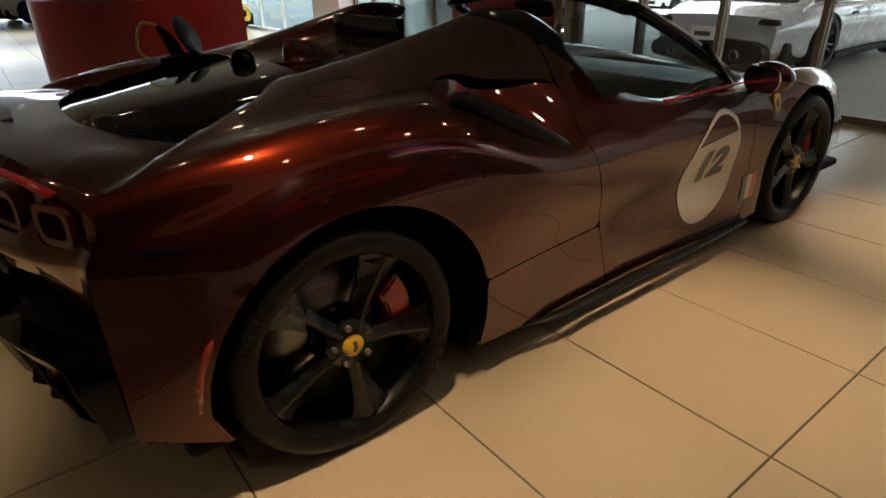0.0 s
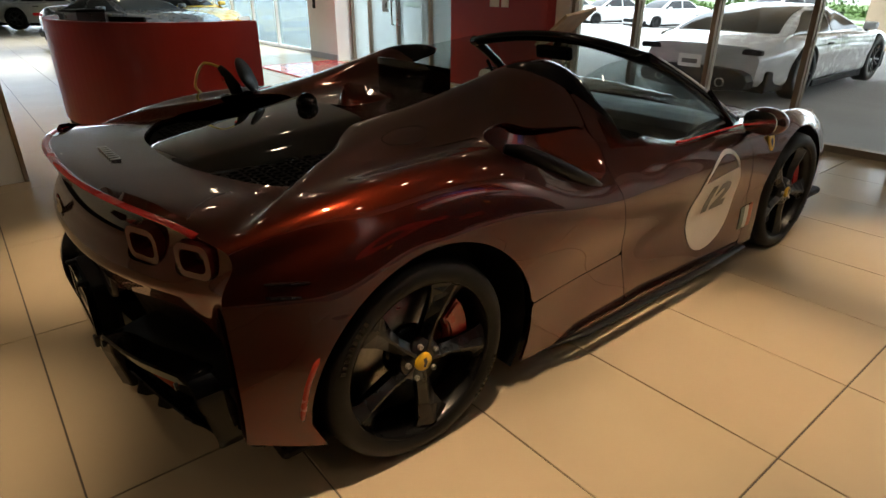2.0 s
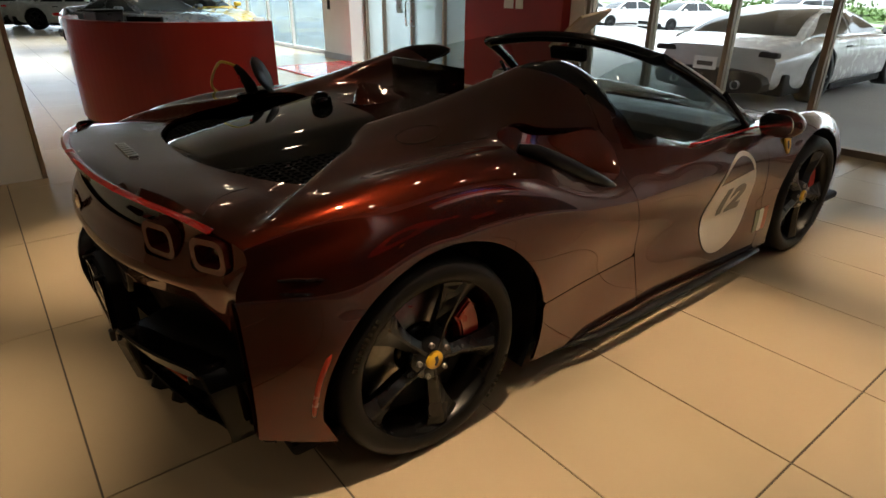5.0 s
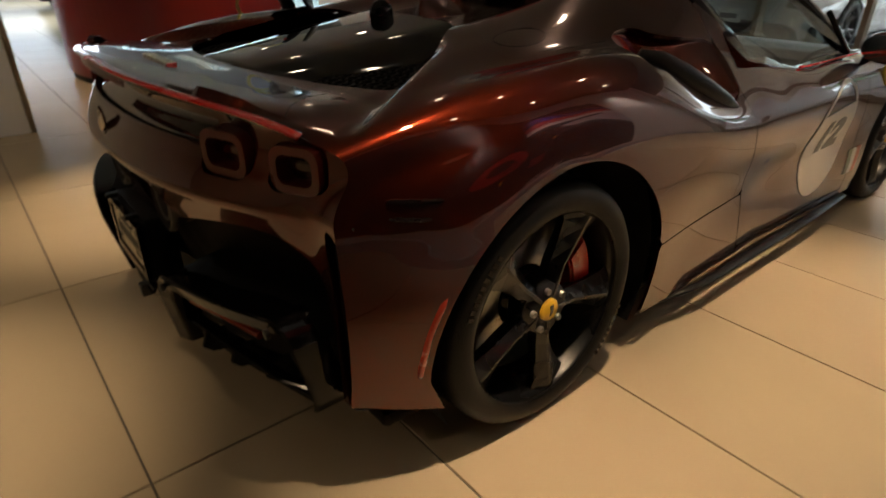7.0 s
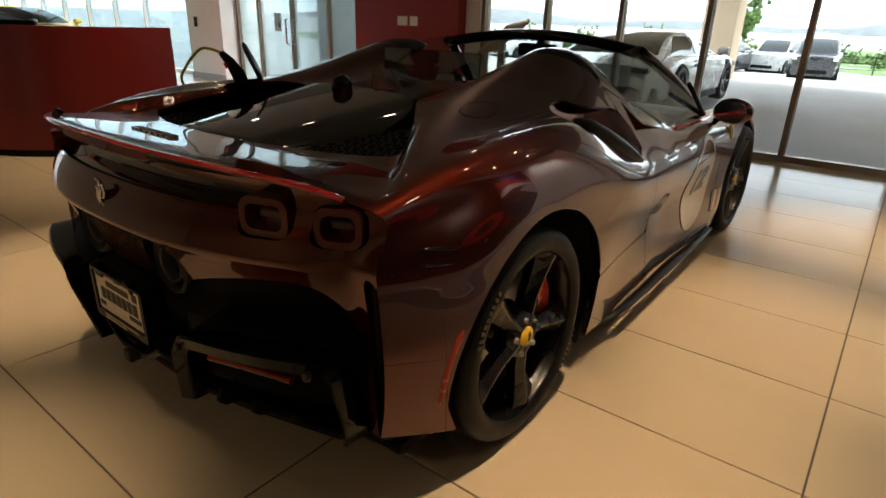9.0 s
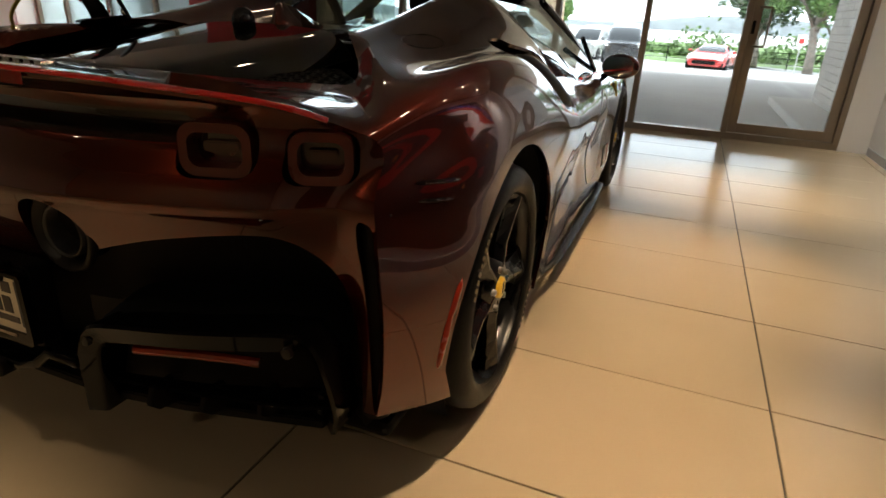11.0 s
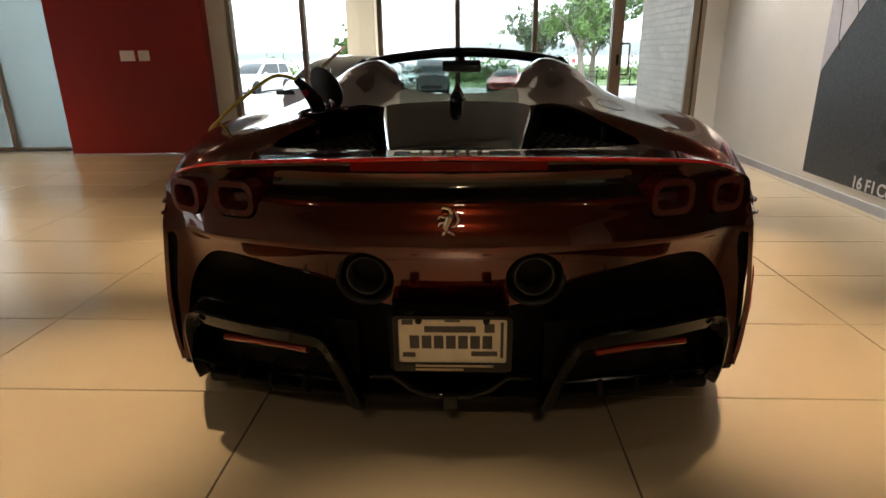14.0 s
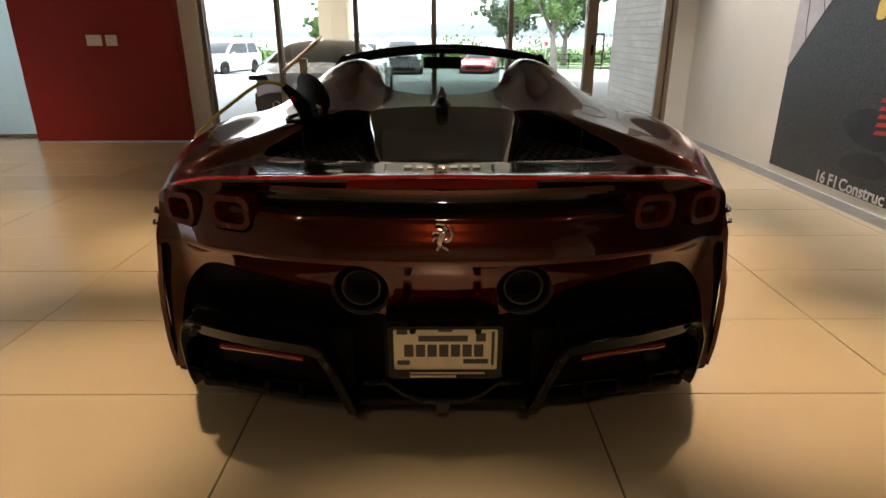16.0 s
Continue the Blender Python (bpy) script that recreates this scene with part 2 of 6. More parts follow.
def tube(points, r, n=10, bm=None, flat=1.0):
    """A round bar along a path; r may be one radius or one for each point."""
    bm = bm or bmesh.new()
    pts = [Vector(p) for p in points]
    rs = r if isinstance(r, (list, tuple)) else [r] * len(pts)
    rings = []
    up = None
    for i, p in enumerate(pts):
        d = (pts[min(i + 1, len(pts) - 1)] - pts[max(i - 1, 0)]).normalized()
        if up is None:
            up = Vector((0, 0, 1)) if abs(d.z) < 0.9 else Vector((1, 0, 0))
        side = d.cross(up).normalized()
        up = side.cross(d).normalized()
        rings.append([bm.verts.new(p + rs[i] * (math.cos(a) * side + flat * math.sin(a) * up))
                      for a in (2 * math.pi * k / n for k in range(n))])
    for a, b in zip(rings, rings[1:]):
        for k in range(n):
            bm.faces.new((a[k], a[(k + 1) % n], b[(k + 1) % n], b[k]))
    bm.faces.new(rings[0][::-1])
    bm.faces.new(rings[-1])
    bmesh.ops.recalc_face_normals(bm, faces=bm.faces)
    return bm


def revolve(profile, n=48, axis="x", bm=None):
    """Turns (radius, along) pairs round an axis; closed where the profile's ends meet."""
    bm = bm or bmesh.new()
    rings = []
    for r, h in profile:
        ring = []
        for k in range(n):
            a = 2 * math.pi * k / n
            c, s = r * math.cos(a), r * math.sin(a)
            ring.append(bm.verts.new((h, c, s) if axis == "x" else (c, s, h)))
        rings.append(ring)
    for a, b in zip(rings, rings[1:]):
        for k in range(n):
            bm.faces.new((a[k], a[(k + 1) % n], b[(k + 1) % n], b[k]))
    bmesh.ops.remove_doubles(bm, verts=bm.verts, dist=1e-6)
    bmesh.ops.recalc_face_normals(bm, faces=bm.faces)
    return bm


def prism(outline, lo, hi, axis="y", bevel=0.0, bm=None, seg=2):
    """An outline given as pairs, pushed from lo to hi along an axis (y: pairs are x, z; x: y, z; z: x, y)."""
    bm = bm or bmesh.new()
    place = {"y": lambda a, b, c: (a, c, b), "x": lambda a, b, c: (c, a, b), "z": lambda a, b, c: (a, b, c)}[axis]
    v0 = [bm.verts.new(place(a, b, lo)) for a, b in outline]
    v1 = [bm.verts.new(place(a, b, hi)) for a, b in outline]
    n = len(outline)
    faces = [bm.faces.new(v0), bm.faces.new(v1[::-1])]
    for k in range(n):
        faces.append(bm.faces.new((v0[k], v1[k], v1[(k + 1) % n], v0[(k + 1) % n])))
    bmesh.ops.recalc_face_normals(bm, faces=faces)
    if bevel:
        edges = [e for e in bm.edges if (e.verts[0] in v0) == (e.verts[1] in v0)
                 and (e.verts[0] in v0 or e.verts[0] in v1)]
        bmesh.ops.bevel(bm, geom=edges, offset=bevel, segments=seg, affect="EDGES")
    return bm


def rounded(w, h, r, n=5, cx=0.0, cy=0.0):
    """The outline of a rectangle with round corners."""
    pts = []
    for sx, sy, a0 in ((1, 1, 0), (-1, 1, 90), (-1, -1, 180), (1, -1, 270)):
        for k in range(n + 1):
            a = radians(a0 + 90 * k / n)
            pts.append((cx + sx * (w / 2 - r) + r * math.cos(a), cy + sy * (h / 2 - r) + r * math.sin(a)))
    return pts


def chaikin(pts, times=2, closed=True):
    for _ in range(times):
        out = []
        m = len(pts)
        for i in range(m if closed else m - 1):
            (a, b), (c, d) = pts[i], pts[(i + 1) % m]
            out += [(0.75 * a + 0.25 * c, 0.75 * b + 0.25 * d), (0.25 * a + 0.75 * c, 0.25 * b + 0.75 * d)]
        pts = out if closed else [pts[0]] + out + [pts[-1]]
    return pts


def ring_frame(outer, inner, lo, hi, axis="y", bm=None):
    """A frame between two outlines with the same number of points."""
    bm = bm or bmesh.new()
    place = {"y": lambda a, b, c: (a, c, b), "x": lambda a, b, c: (c, a, b), "z": lambda a, b, c: (a, b, c)}[axis]
    L = [[bm.verts.new(place(a, b, c)) for a, b in o] for o, c in ((outer, lo), (outer, hi), (inner, hi), (inner, lo))]
    n = len(outer)
    for i in range(4):
        for k in range(n):
            bm.faces.new((L[i][k], L[i][(k + 1) % n], L[(i + 1) % 4][(k + 1) % n], L[(i + 1) % 4][k]))
    bmesh.ops.recalc_face_normals(bm, faces=bm.faces)
    return bm


def spl(xs, ys):
    """A smooth curve through knots."""
    xs, ys = np.asarray(xs, float), np.asarray(ys, float)
    ms = np.gradient(ys, xs)

    def at(x):
        x = np.clip(x, xs[0], xs[-1])
        i = np.clip(np.searchsorted(xs, x) - 1, 0, len(xs) - 2)
        h = xs[i + 1] - xs[i]
        t = (x - xs[i]) / h
        return ((2 * t**3 - 3 * t**2 + 1) * ys[i] + (t**3 - 2 * t**2 + t) * h * ms[i]
                + (-2 * t**3 + 3 * t**2) * ys[i + 1] + (t**3 - t**2) * h * ms[i + 1])
    return at


def inside(px, py, poly):
    """Signed distance to a closed outline, positive within."""
    px, py = np.asarray(px, float), np.asarray(py, float)
    best = np.full(px.shape, 1e9)
    odd = np.zeros(px.shape, bool)
    m = len(poly)
    for i in range(m):
        (ax, ay), (bx, by) = poly[i], poly[(i + 1) % m]
        ex, ey = bx - ax, by - ay
        t = np.clip(((px - ax) * ex + (py - ay) * ey) / max(ex * ex + ey * ey, 1e-12), 0, 1)
        best = np.minimum(best, np.hypot(px - ax - t * ex, py - ay - t * ey))
        cross = (ay > py) != (by > py)
        with np.errstate(divide="ignore", invalid="ignore"):
            odd ^= cross & (px < ax + (py - ay) * ex / (ey if ey else 1e-12))
    return np.where(odd, best, -best)


def clip(V, F, f):
    """Keeps the part of a surface where f is positive, cut cleanly along its edge."""
    V = [tuple(v) for v in V]
    cut, out = {}, []
    for face in F:
        vals = [f[i] for i in face]
        if min(vals) >= 0:
            out.append(face)
            continue
        if max(vals) < 0:
            continue
        poly = []
        n = len(face)
        for k in range(n):
            i, j = face[k], face[(k + 1) % n]
            a, b = f[i], f[j]
            if a >= 0:
                poly.append(i)
            if (a >= 0) != (b >= 0):
                key = (min(i, j), max(i, j))
                if key not in cut:
                    t = a / (a - b)
                    cut[key] = len(V)
                    V.append(tuple(V[i][q] + t * (V[j][q] - V[i][q]) for q in range(3)))
                poly.append(cut[key])
        if len(poly) >= 3:
            out.append(tuple(poly))
    used = sorted({i for face in out for i in face})
    where = {old: k for k, old in enumerate(used)}
    return np.array([V[i] for i in used]).reshape(-1, 3), [tuple(where[i] for i in face) for face in out]


def sheet(V, F, rim=0.0):
    """A bmesh of a surface; its free edges are folded inwards by rim, so that the panel shows its thickness."""
    bm = bmesh.new()
    vs = [bm.verts.new(v) for v in V]
    for face in F:
        if len(set(face)) >= 3:
            try:
                bm.faces.new([vs[i] for i in face])
            except ValueError:
                pass
    bmesh.ops.remove_doubles(bm, verts=bm.verts, dist=2e-4)
    bm.normal_update()
    for face in bm.faces:
        face.smooth = True
    if rim:
        edges = [e for e in bm.edges if e.is_boundary]
        normals = {v.co.to_tuple(6): v.normal.copy() for v in bm.verts}
        made = bmesh.ops.extrude_edge_only(bm, edges=edges)["geom"]
        for g in made:
            if isinstance(g, bmesh.types.BMVert):
                g.co -= rim * normals.get(g.co.to_tuple(6), Vector((0, 0, 0)))
        for e in edges:
            e.smooth = False
    return bm


def grid(P):
    """Vertices and faces of a surface given as an array of points."""
    a, b = P.shape[:2]
    F = [(i * b + j, (i + 1) * b + j, (i + 1) * b + j + 1, i * b + j + 1) for i in range(a - 1) for j in range(b - 1)]
    return P.reshape(-1, 3), F


def smoothstep(a, b, x):
    t = np.clip((x - a) / (b - a), 0, 1)
    return t * t * (3 - 2 * t)


def text_mesh(body, size, depth=0.001, shear=0.0, bold=0.0):
    """The built-in letters as a bmesh in the x, y plane, left-aligned at the origin."""
    cu = bpy.data.curves.new("letters", "FONT")
    cu.body, cu.size, cu.extrude, cu.shear, cu.offset = body, size, depth, shear, bold
    ob = new("letters", cu)
    dg = bpy.context.evaluated_depsgraph_get()
    me = bpy.data.meshes.new_from_object(ob.evaluated_get(dg))
    bm = bmesh.new()
    bm.from_mesh(me)
    bpy.data.objects.remove(ob)
    bpy.data.curves.remove(cu)
    bpy.data.meshes.remove(me)
    return bm

# ---------------------------------------------------------------- the showroom
GLASS_Y = 5.30      # the glazed front
WALL_X = 3.03       # the wall with the mural
ROOM_H = 3.4
GLASS_TOP = 2.62    # assumed lower edge of the unseen panel that cuts off the high sky


def structure(name, bm, material, label, category="wall", smooth=False):
    return tagged(part(name, bm, material, smooth=smooth), label, category, kind="structure")


structure("wall_east", box(WALL_X, WALL_X + 0.2, -6.0, GLASS_Y - 0.02, 0, ROOM_H), WHITE_WALL, "white plastered showroom wall behind a large mural")
structure("wall_south", box(-32, WALL_X + 0.2, -6.2, -6.0, 0, ROOM_H), BEIGE, "plain beige showroom wall")
structure("ceiling", box(-32, WALL_X + 0.2, -6.2, 5.6, ROOM_H, ROOM_H + 0.2), CEILING, "plain dark grey showroom ceiling", "ceiling")
structure("wall_pier_1", box(2.78, WALL_X - 0.003, GLASS_Y - 0.06, GLASS_Y + 0.16, 0, ROOM_H, 0.004), WHITE_WALL, "white painted pier beside the glass door")
structure("wall_pier_2", box(-3.10, -2.88, GLASS_Y - 0.10, GLASS_Y + 0.16, 0, ROOM_H, 0.004), WHITE_WALL, "white painted pier between red wall and glazing")
# added out of view, so less bright sky mirrors in the paintwork
structure("wall_sky_mask", box(-32, 2.78, GLASS_Y - 0.05, GLASS_Y + 0.30, GLASS_TOP + 0.003, ROOM_H - 0.003), CEILING, "unseen grey panel added over the glazing to cut sky reflections")
structure("wall_red", box(-4.99, -3.103, 5.05, 5.248, 0.03, ROOM_H - 0.002, 0.004), RED_WALL, "dark red satin wall panel")
structure("wall_partition", box(-3.60, -3.32, -6.0, -0.70, 0, ROOM_H, 0.004), WHITE_WALL, "white partition wall ending beside the walkway")
structure("trim_partition", box(-3.61, -3.31, -0.698, -0.665, 0, ROOM_H, 0.003), BRONZE, "bronze edge strip on the partition's end", "trim")
structure("wall_pier_3", box(-9.75, -8.62, 5.15, 5.75, 0, ROOM_H, 0.004), WHITE_WALL, "thick white pier beside the entrance doors")
structure("baseboard_east", box(WALL_X - 0.014, WALL_X, -6.0, 5.2, 0.003, 0.075, 0.003), SKIRTING, "brushed metal skirting along the white wall", "baseboard")
structure("baseboard_red", box(-4.99, -3.103, 5.03, 5.05, 0.003, 0.03), SKIRTING, "thin metal skirting under the red wall", "baseboard")
structure("baseboard_pier", box(-9.76, -8.61, 5.13, 5.15, 0.003, 0.12), SKIRTING, "grey skirting on the entrance pier", "baseboard")


def window(name, x0, x1, y, mullions, label, glass=GLASS, rail=0.07, frame_mat=None):
    """A run of glazing: bronze mullions and rails with a pane in every bay."""
    frame_mat = frame_mat or BRONZE
    w = tagged(new(name), label, "window", kind="structure")
    part("bottom_rail", box(x0, x1, y - 0.05, y + 0.05, 0.002, rail, 0.004), frame_mat, w)
    part("top_rail", box(x0, x1, y - 0.05, y + 0.05, GLASS_TOP - 0.08, GLASS_TOP, 0.004), frame_mat, w)
    xs = [x0 + 0.027] + list(mullions) + [x1 - 0.027]
    for x in xs:
        bm = box(x - 0.026, x + 0.026, y - 0.062, y + 0.062, rail, GLASS_TOP - 0.08, 0.004)
        box(x - 0.032, x + 0.032, y - 0.012, y + 0.012, rail, GLASS_TOP - 0.08, 0.0, bm=bm)
        part("mullion", bm, frame_mat, w)
    for a, b in zip(xs, xs[1:]):
        p = part("pane", box(a + 0.03, b - 0.03, y - 0.004, y + 0.004, rail, GLASS_TOP - 0.08), glass, w)
        p.visible_shadow = False
    return w


front = window("window_1", -2.88, 2.78, GLASS_Y, [-1.96, -1.03, -0.10, 0.82, 1.75], "bronze-framed full-height showroom glazing")
# the glass door in the last bay
for a, b in ((1.782, 1.86), (2.64, 2.718)):
    part("door_stile", box(a, b, GLASS_Y - 0.03, GLASS_Y + 0.03, 0.075, 2.53, 0.004), BRONZE, front)
part("door_rail", box(1.86, 2.64, GLASS_Y - 0.03, GLASS_Y + 0.03, 0.075, 0.17, 0.004), BRONZE, front)
hx, hy = 1.93, GLASS_Y - 0.09
part("door_handle", tube([(1.83, GLASS_Y - 0.03, 1.26), (hx, hy, 1.26), (hx, hy, 1.24), (hx, hy, 0.93), (hx, hy, 0.91), (1.83, GLASS_Y - 0.03, 0.91)], 0.011), BRONZE, front, "bronze pull handle", smooth=True)
part("door_lock", box(1.795, 1.825, GLASS_Y - 0.045, GLASS_Y - 0.03, 1.02, 1.14, 0.003), MATTE_BLACK, front)

FROST = pane("entrance_glass", (0.60, 0.68, 0.67), gloss=0.6, haze=0.24)
FAR_GLASS = pane("curtain_glass", (0.58, 0.68, 0.69), gloss=0.35, haze=0.05)
entry = window("window_2", -8.62, -4.99, 5.55, [-7.95, -7.02, -6.08], "glazed entrance doors with pale reflections", FROST, rail=0.04)
for s in (-1, 1):
    x = -7.02 + s * 0.09
    part("door_handle", tube([(x, 5.49, 0.75), (x, 5.44, 0.75), (x, 5.44, 1.15), (x, 5.49, 1.15)], 0.014), ALU, entry, "steel pull handle", smooth=True)
part("door_closer", box(-7.48, -7.32, 5.49, 5.52, 0.95, 1.25, 0.004), ALU, entry)
far_glazing = window("window_3", -32, -9.75, 5.5, [-30.6, -29.2, -27.8, -26.2, -24.6, -23.2, -21.8, -20.4, -19.0, -17.6, -16.2, -14.8, -13.4, -12.0], "long bright curtain wall of the far showroom", FAR_GLASS, frame_mat=WHITE_WALL)

# added glazing, an assumed source of daylight for the dark far end
west_glazing = window("window_added", -6.0, 5.5, 0.0, [-4.6, -3.2, -1.8, -0.4, 1.0, 2.4, 3.8], "glazed end added to let daylight into the far showroom", GLASS)
west_glazing.matrix_basis = pose(-31.9, 0, 0, 0, 0, 90)

# wall switches
for x0, x1 in ((-4.15, -3.97), (-3.925, -3.79)):
    sw = thing("switch_plate", "white plastic switch plate on the red wall", "switch", ((x0 + x1) / 2, 5.05, 1.2), "switch plates")
    w = (x1 - x0) / 2
    part("plate", box(-w, w, -0.010, 0.0, -0.06, 0.06, 0.004), SWITCH, sw)
    for k in range(3):
        c = (k - 1) * w * 0.6
        part("rocker", box(c - w * 0.2, c + w * 0.2, -0.014, -0.009, -0.035, 0.035, 0.002), SWITCH, sw)
sw = thing("wall_switch", "black call button on the white entrance pier", "switch", (-9.45, 5.15, 1.05))
part("plate", box(-0.05, 0.05, -0.02, 0, -0.09, 0.09, 0.008), MATTE_BLACK, sw)
part("button", revolve([(0.0, -0.03), (0.022, -0.03), (0.024, -0.018)], 20), ALU, sw).matrix_basis = pose(0, 0, 0, 0, 0, 90)

# mural on the east wall: a dark asphalt picture with a pale diagonal
mural = thing("mural", "large dark printed mural with white lettering on the wall", "mural", (WALL_X, 0, 0))
part("print", box(-0.008, -0.001, -3.8, 3.15, 0.14, 2.9, 0.002), MURAL, mural)
pale = [(3.149, 0.99), (3.149, 1.95), (2.38, 1.95), (2.62, 1.6), (2.72, 1.5)]
part("pale_area", prism(pale, -0.011, -0.0085, "x"), PRINT_PALE, mural, "pale printed bodywork area")
for k in range(2):
    y, z = 3.02 - 0.16 * k, 1.16 + 0.26 * k
    part("printed_line", tube([(-0.012, y, z + 0.55), (-0.012, y - 0.05, z + 0.1), (-0.012, y - 0.09, z)], 0.003, 6), INK, mural)
# loose dark blots and a red machine further along, which the paintwork mirrors
part("printed_shape", prism(chaikin([(2.3, 0.62), (2.15, 0.75), (1.9, 0.78), (1.7, 0.72), (1.72, 0.5), (2.0, 0.48)]), -0.011, -0.0085, "x"), PRINT_DARK, mural)
part("printed_shape", prism(chaikin([(2.25, 0.36), (2.0, 0.47), (1.75, 0.46), (1.7, 0.3), (2.1, 0.28)]), -0.0115, -0.0085, "x"), PRINT_DARK, mural)
for k in range(5):
    z = 0.60 + 0.055 * k
    part("printed_stripe", prism([(1.92, z), (1.55, z + 0.03), (1.55, z + 0.06), (1.90, z + 0.03)], -0.0135, -0.0112, "x"), PRINT_RED, mural)
red_shape = chaikin([(1.45, 1.0), (1.4, 1.45), (1.05, 1.75), (0.5, 1.72), (0.1, 1.4), (0.0, 1.05), (0.5, 0.9), (1.1, 0.9)])
part("printed_machine", prism(red_shape, -0.011, -0.0085, "x"), PRINT_RED, mural, "red printed racing machine shape")
part("printed_cockpit", prism(chaikin([(1.15, 1.2), (0.95, 1.5), (0.55, 1.5), (0.35, 1.2), (0.7, 1.1)]), -0.0135, -0.0112, "x"), INK, mural)
for k in range(4):
    part("printed_slot", prism([(1.35 - 0.1 * k, 1.0 + 0.09 * k), (0.75 - 0.1 * k, 1.03 + 0.09 * k), (0.75 - 0.1 * k, 1.055 + 0.09 * k), (1.35 - 0.1 * k, 1.03 + 0.09 * k)], -0.0155, -0.0136, "x"), INK, mural)
for m, dz in ((PRINT_BLUE, 0.0), (PRINT_RED, -0.20), (PRINT_WHITE, -0.37)):
    arc = [(3.12 - 0.16 * k, 2.35 + dz + 0.45 * math.sin(k / 14 * math.pi)) for k in range(11)]
    part("printed_band", prism(arc + [(a, b - 0.17) for a, b in arc[::-1]], -0.0165, -0.014, "x"), m, mural)
for y, z in ((2.12, 1.42), (0.85, 0.72)):
    part("printed_badge", prism(rounded(0.09, 0.13, 0.03, cx=y, cy=z), -0.016, -0.0136, "x"), YELLOW, mural)
at_y = 2.45
for word in ("16", "F1", "Construc"):
    bm = text_mesh(word, 0.128, 0.001, bold=0.0026)
    wide = max(v.co.x for v in bm.verts)
    bm.transform(Matrix(((0, 0, -1, -0.0105), (-1, 0, 0, at_y), (0, 1, 0, 0.150), (0, 0, 0, 1))))
    part("lettering", bm, PRINT_WHITE, mural, "white printed lettering")
    at_y -= wide + 0.036

# red mat by the entrance, plant, and the floor sign
mat_thing = thing("floor_mat", "flat red entrance mat lying on pale tiles", "mat", (-7.6, 4.3, 0.008))
part("mat_surface", box(-1.1, 1.1, -0.75, 0.75, 0, 0.012, 0.004), RED_TRIM, mat_thing)
part("binding", ring_frame(rounded(2.26, 1.56, 0.03), rounded(2.2, 1.5, 0.03), 0, 0.014, "z"), PRINT_RED, mat_thing)

stand = thing("display_stand", "tilted beige information panel on a slim stand", "stand", (-1.21, 3.15, 0.006))
part("base", box(-0.17, 0.17, -0.15, 0.15, 0, 0.015, 0.006), ALU, stand)
part("post", box(-0.035, 0.035, -0.02, 0.02, 0.015, 1.06, 0.006), ALU, stand)
p = part("panel", box(-0.20, 0.20, -0.21, 0.21, -0.012, 0.012, 0.004), BEIGE, stand)
p.matrix_basis = pose(0, 0, 1.10, 8, -38, 0)
p2 = part("card", box(-0.17, 0.17, -0.18, 0.18, 0.0125, 0.015), SWITCH, p)
for k in range(4):
    part("text_bar", box(-0.13, 0.10, 0.10 - 0.05 * k, 0.115 - 0.05 * k, 0.0151, 0.0165), INK, p)

# reception desk, quarter-round
desk = thing("reception_desk", "curved dark red reception desk on pale tiles", "desk", (-5.45, 1.40, 0.006))
arc = [(1.67 * math.cos(radians(a)), 1.45 * math.sin(radians(a))) for a in np.linspace(-118, 6, 40)]
arc_in = [(x * 0.94, y * 0.94) for x, y in arc]
part("front_panel", prism(arc + arc_in[::-1], 0.06, 1.09, "z", bevel=0.006), DESK_RED, desk)
part("plinth", prism([(x * 0.985, y * 0.985) for x, y in arc] + [(x * 0.95, y * 0.95) for x, y in arc[::-1]], 0, 0.06, "z"), MATTE_BLACK, desk)
part("worktop", prism([(x * 0.935, y * 0.935) for x, y in arc] + [(x * 0.5, y * 0.5) for x, y in arc[::-1]], 0.74, 0.78, "z", bevel=0.006), GLOSS_BLACK, desk)
for a in (-100, -60, -20):
    c, s = math.cos(radians(a)), math.sin(radians(a))
    part("support", box(c * 1.0 - 0.03, c * 1.0 + 0.03, s * 0.95 - 0.03, s * 0.95 + 0.03, 0, 0.74, 0.004), MATTE_BLACK, desk)
mon = thing("monitor", "dark computer monitor standing on the reception desk", "monitor", (-4.55, 0.55, 0.787), turn=35)
part("foot", box(-0.11, 0.11, -0.08, 0.08, 0, 0.012, 0.005), MATTE_BLACK, mon)
part("neck", box(-0.02, 0.02, -0.015, 0.015, 0.012, 0.16, 0.004), MATTE_BLACK, mon)
scr = part("screen_case", box(-0.21, 0.21, -0.02, 0.015, 0.09, 0.345, 0.008), MATTE_BLACK, mon)
part("screen", box(-0.20, 0.20, 0.0155, 0.017, 0.105, 0.335), DARK_GLASS, scr)
tray = thing("letter_box", "low dark box on the reception desk", "box", (-5.55, 0.35, 0.787), turn=10)
part("body", box(-0.2, 0.2, -0.14, 0.14, 0, 0.36, 0.01), CAR_GREY, tray)
part("lid", box(-0.205, 0.205, -0.145, 0.145, 0.361, 0.385, 0.006), MATTE_BLACK, tray)

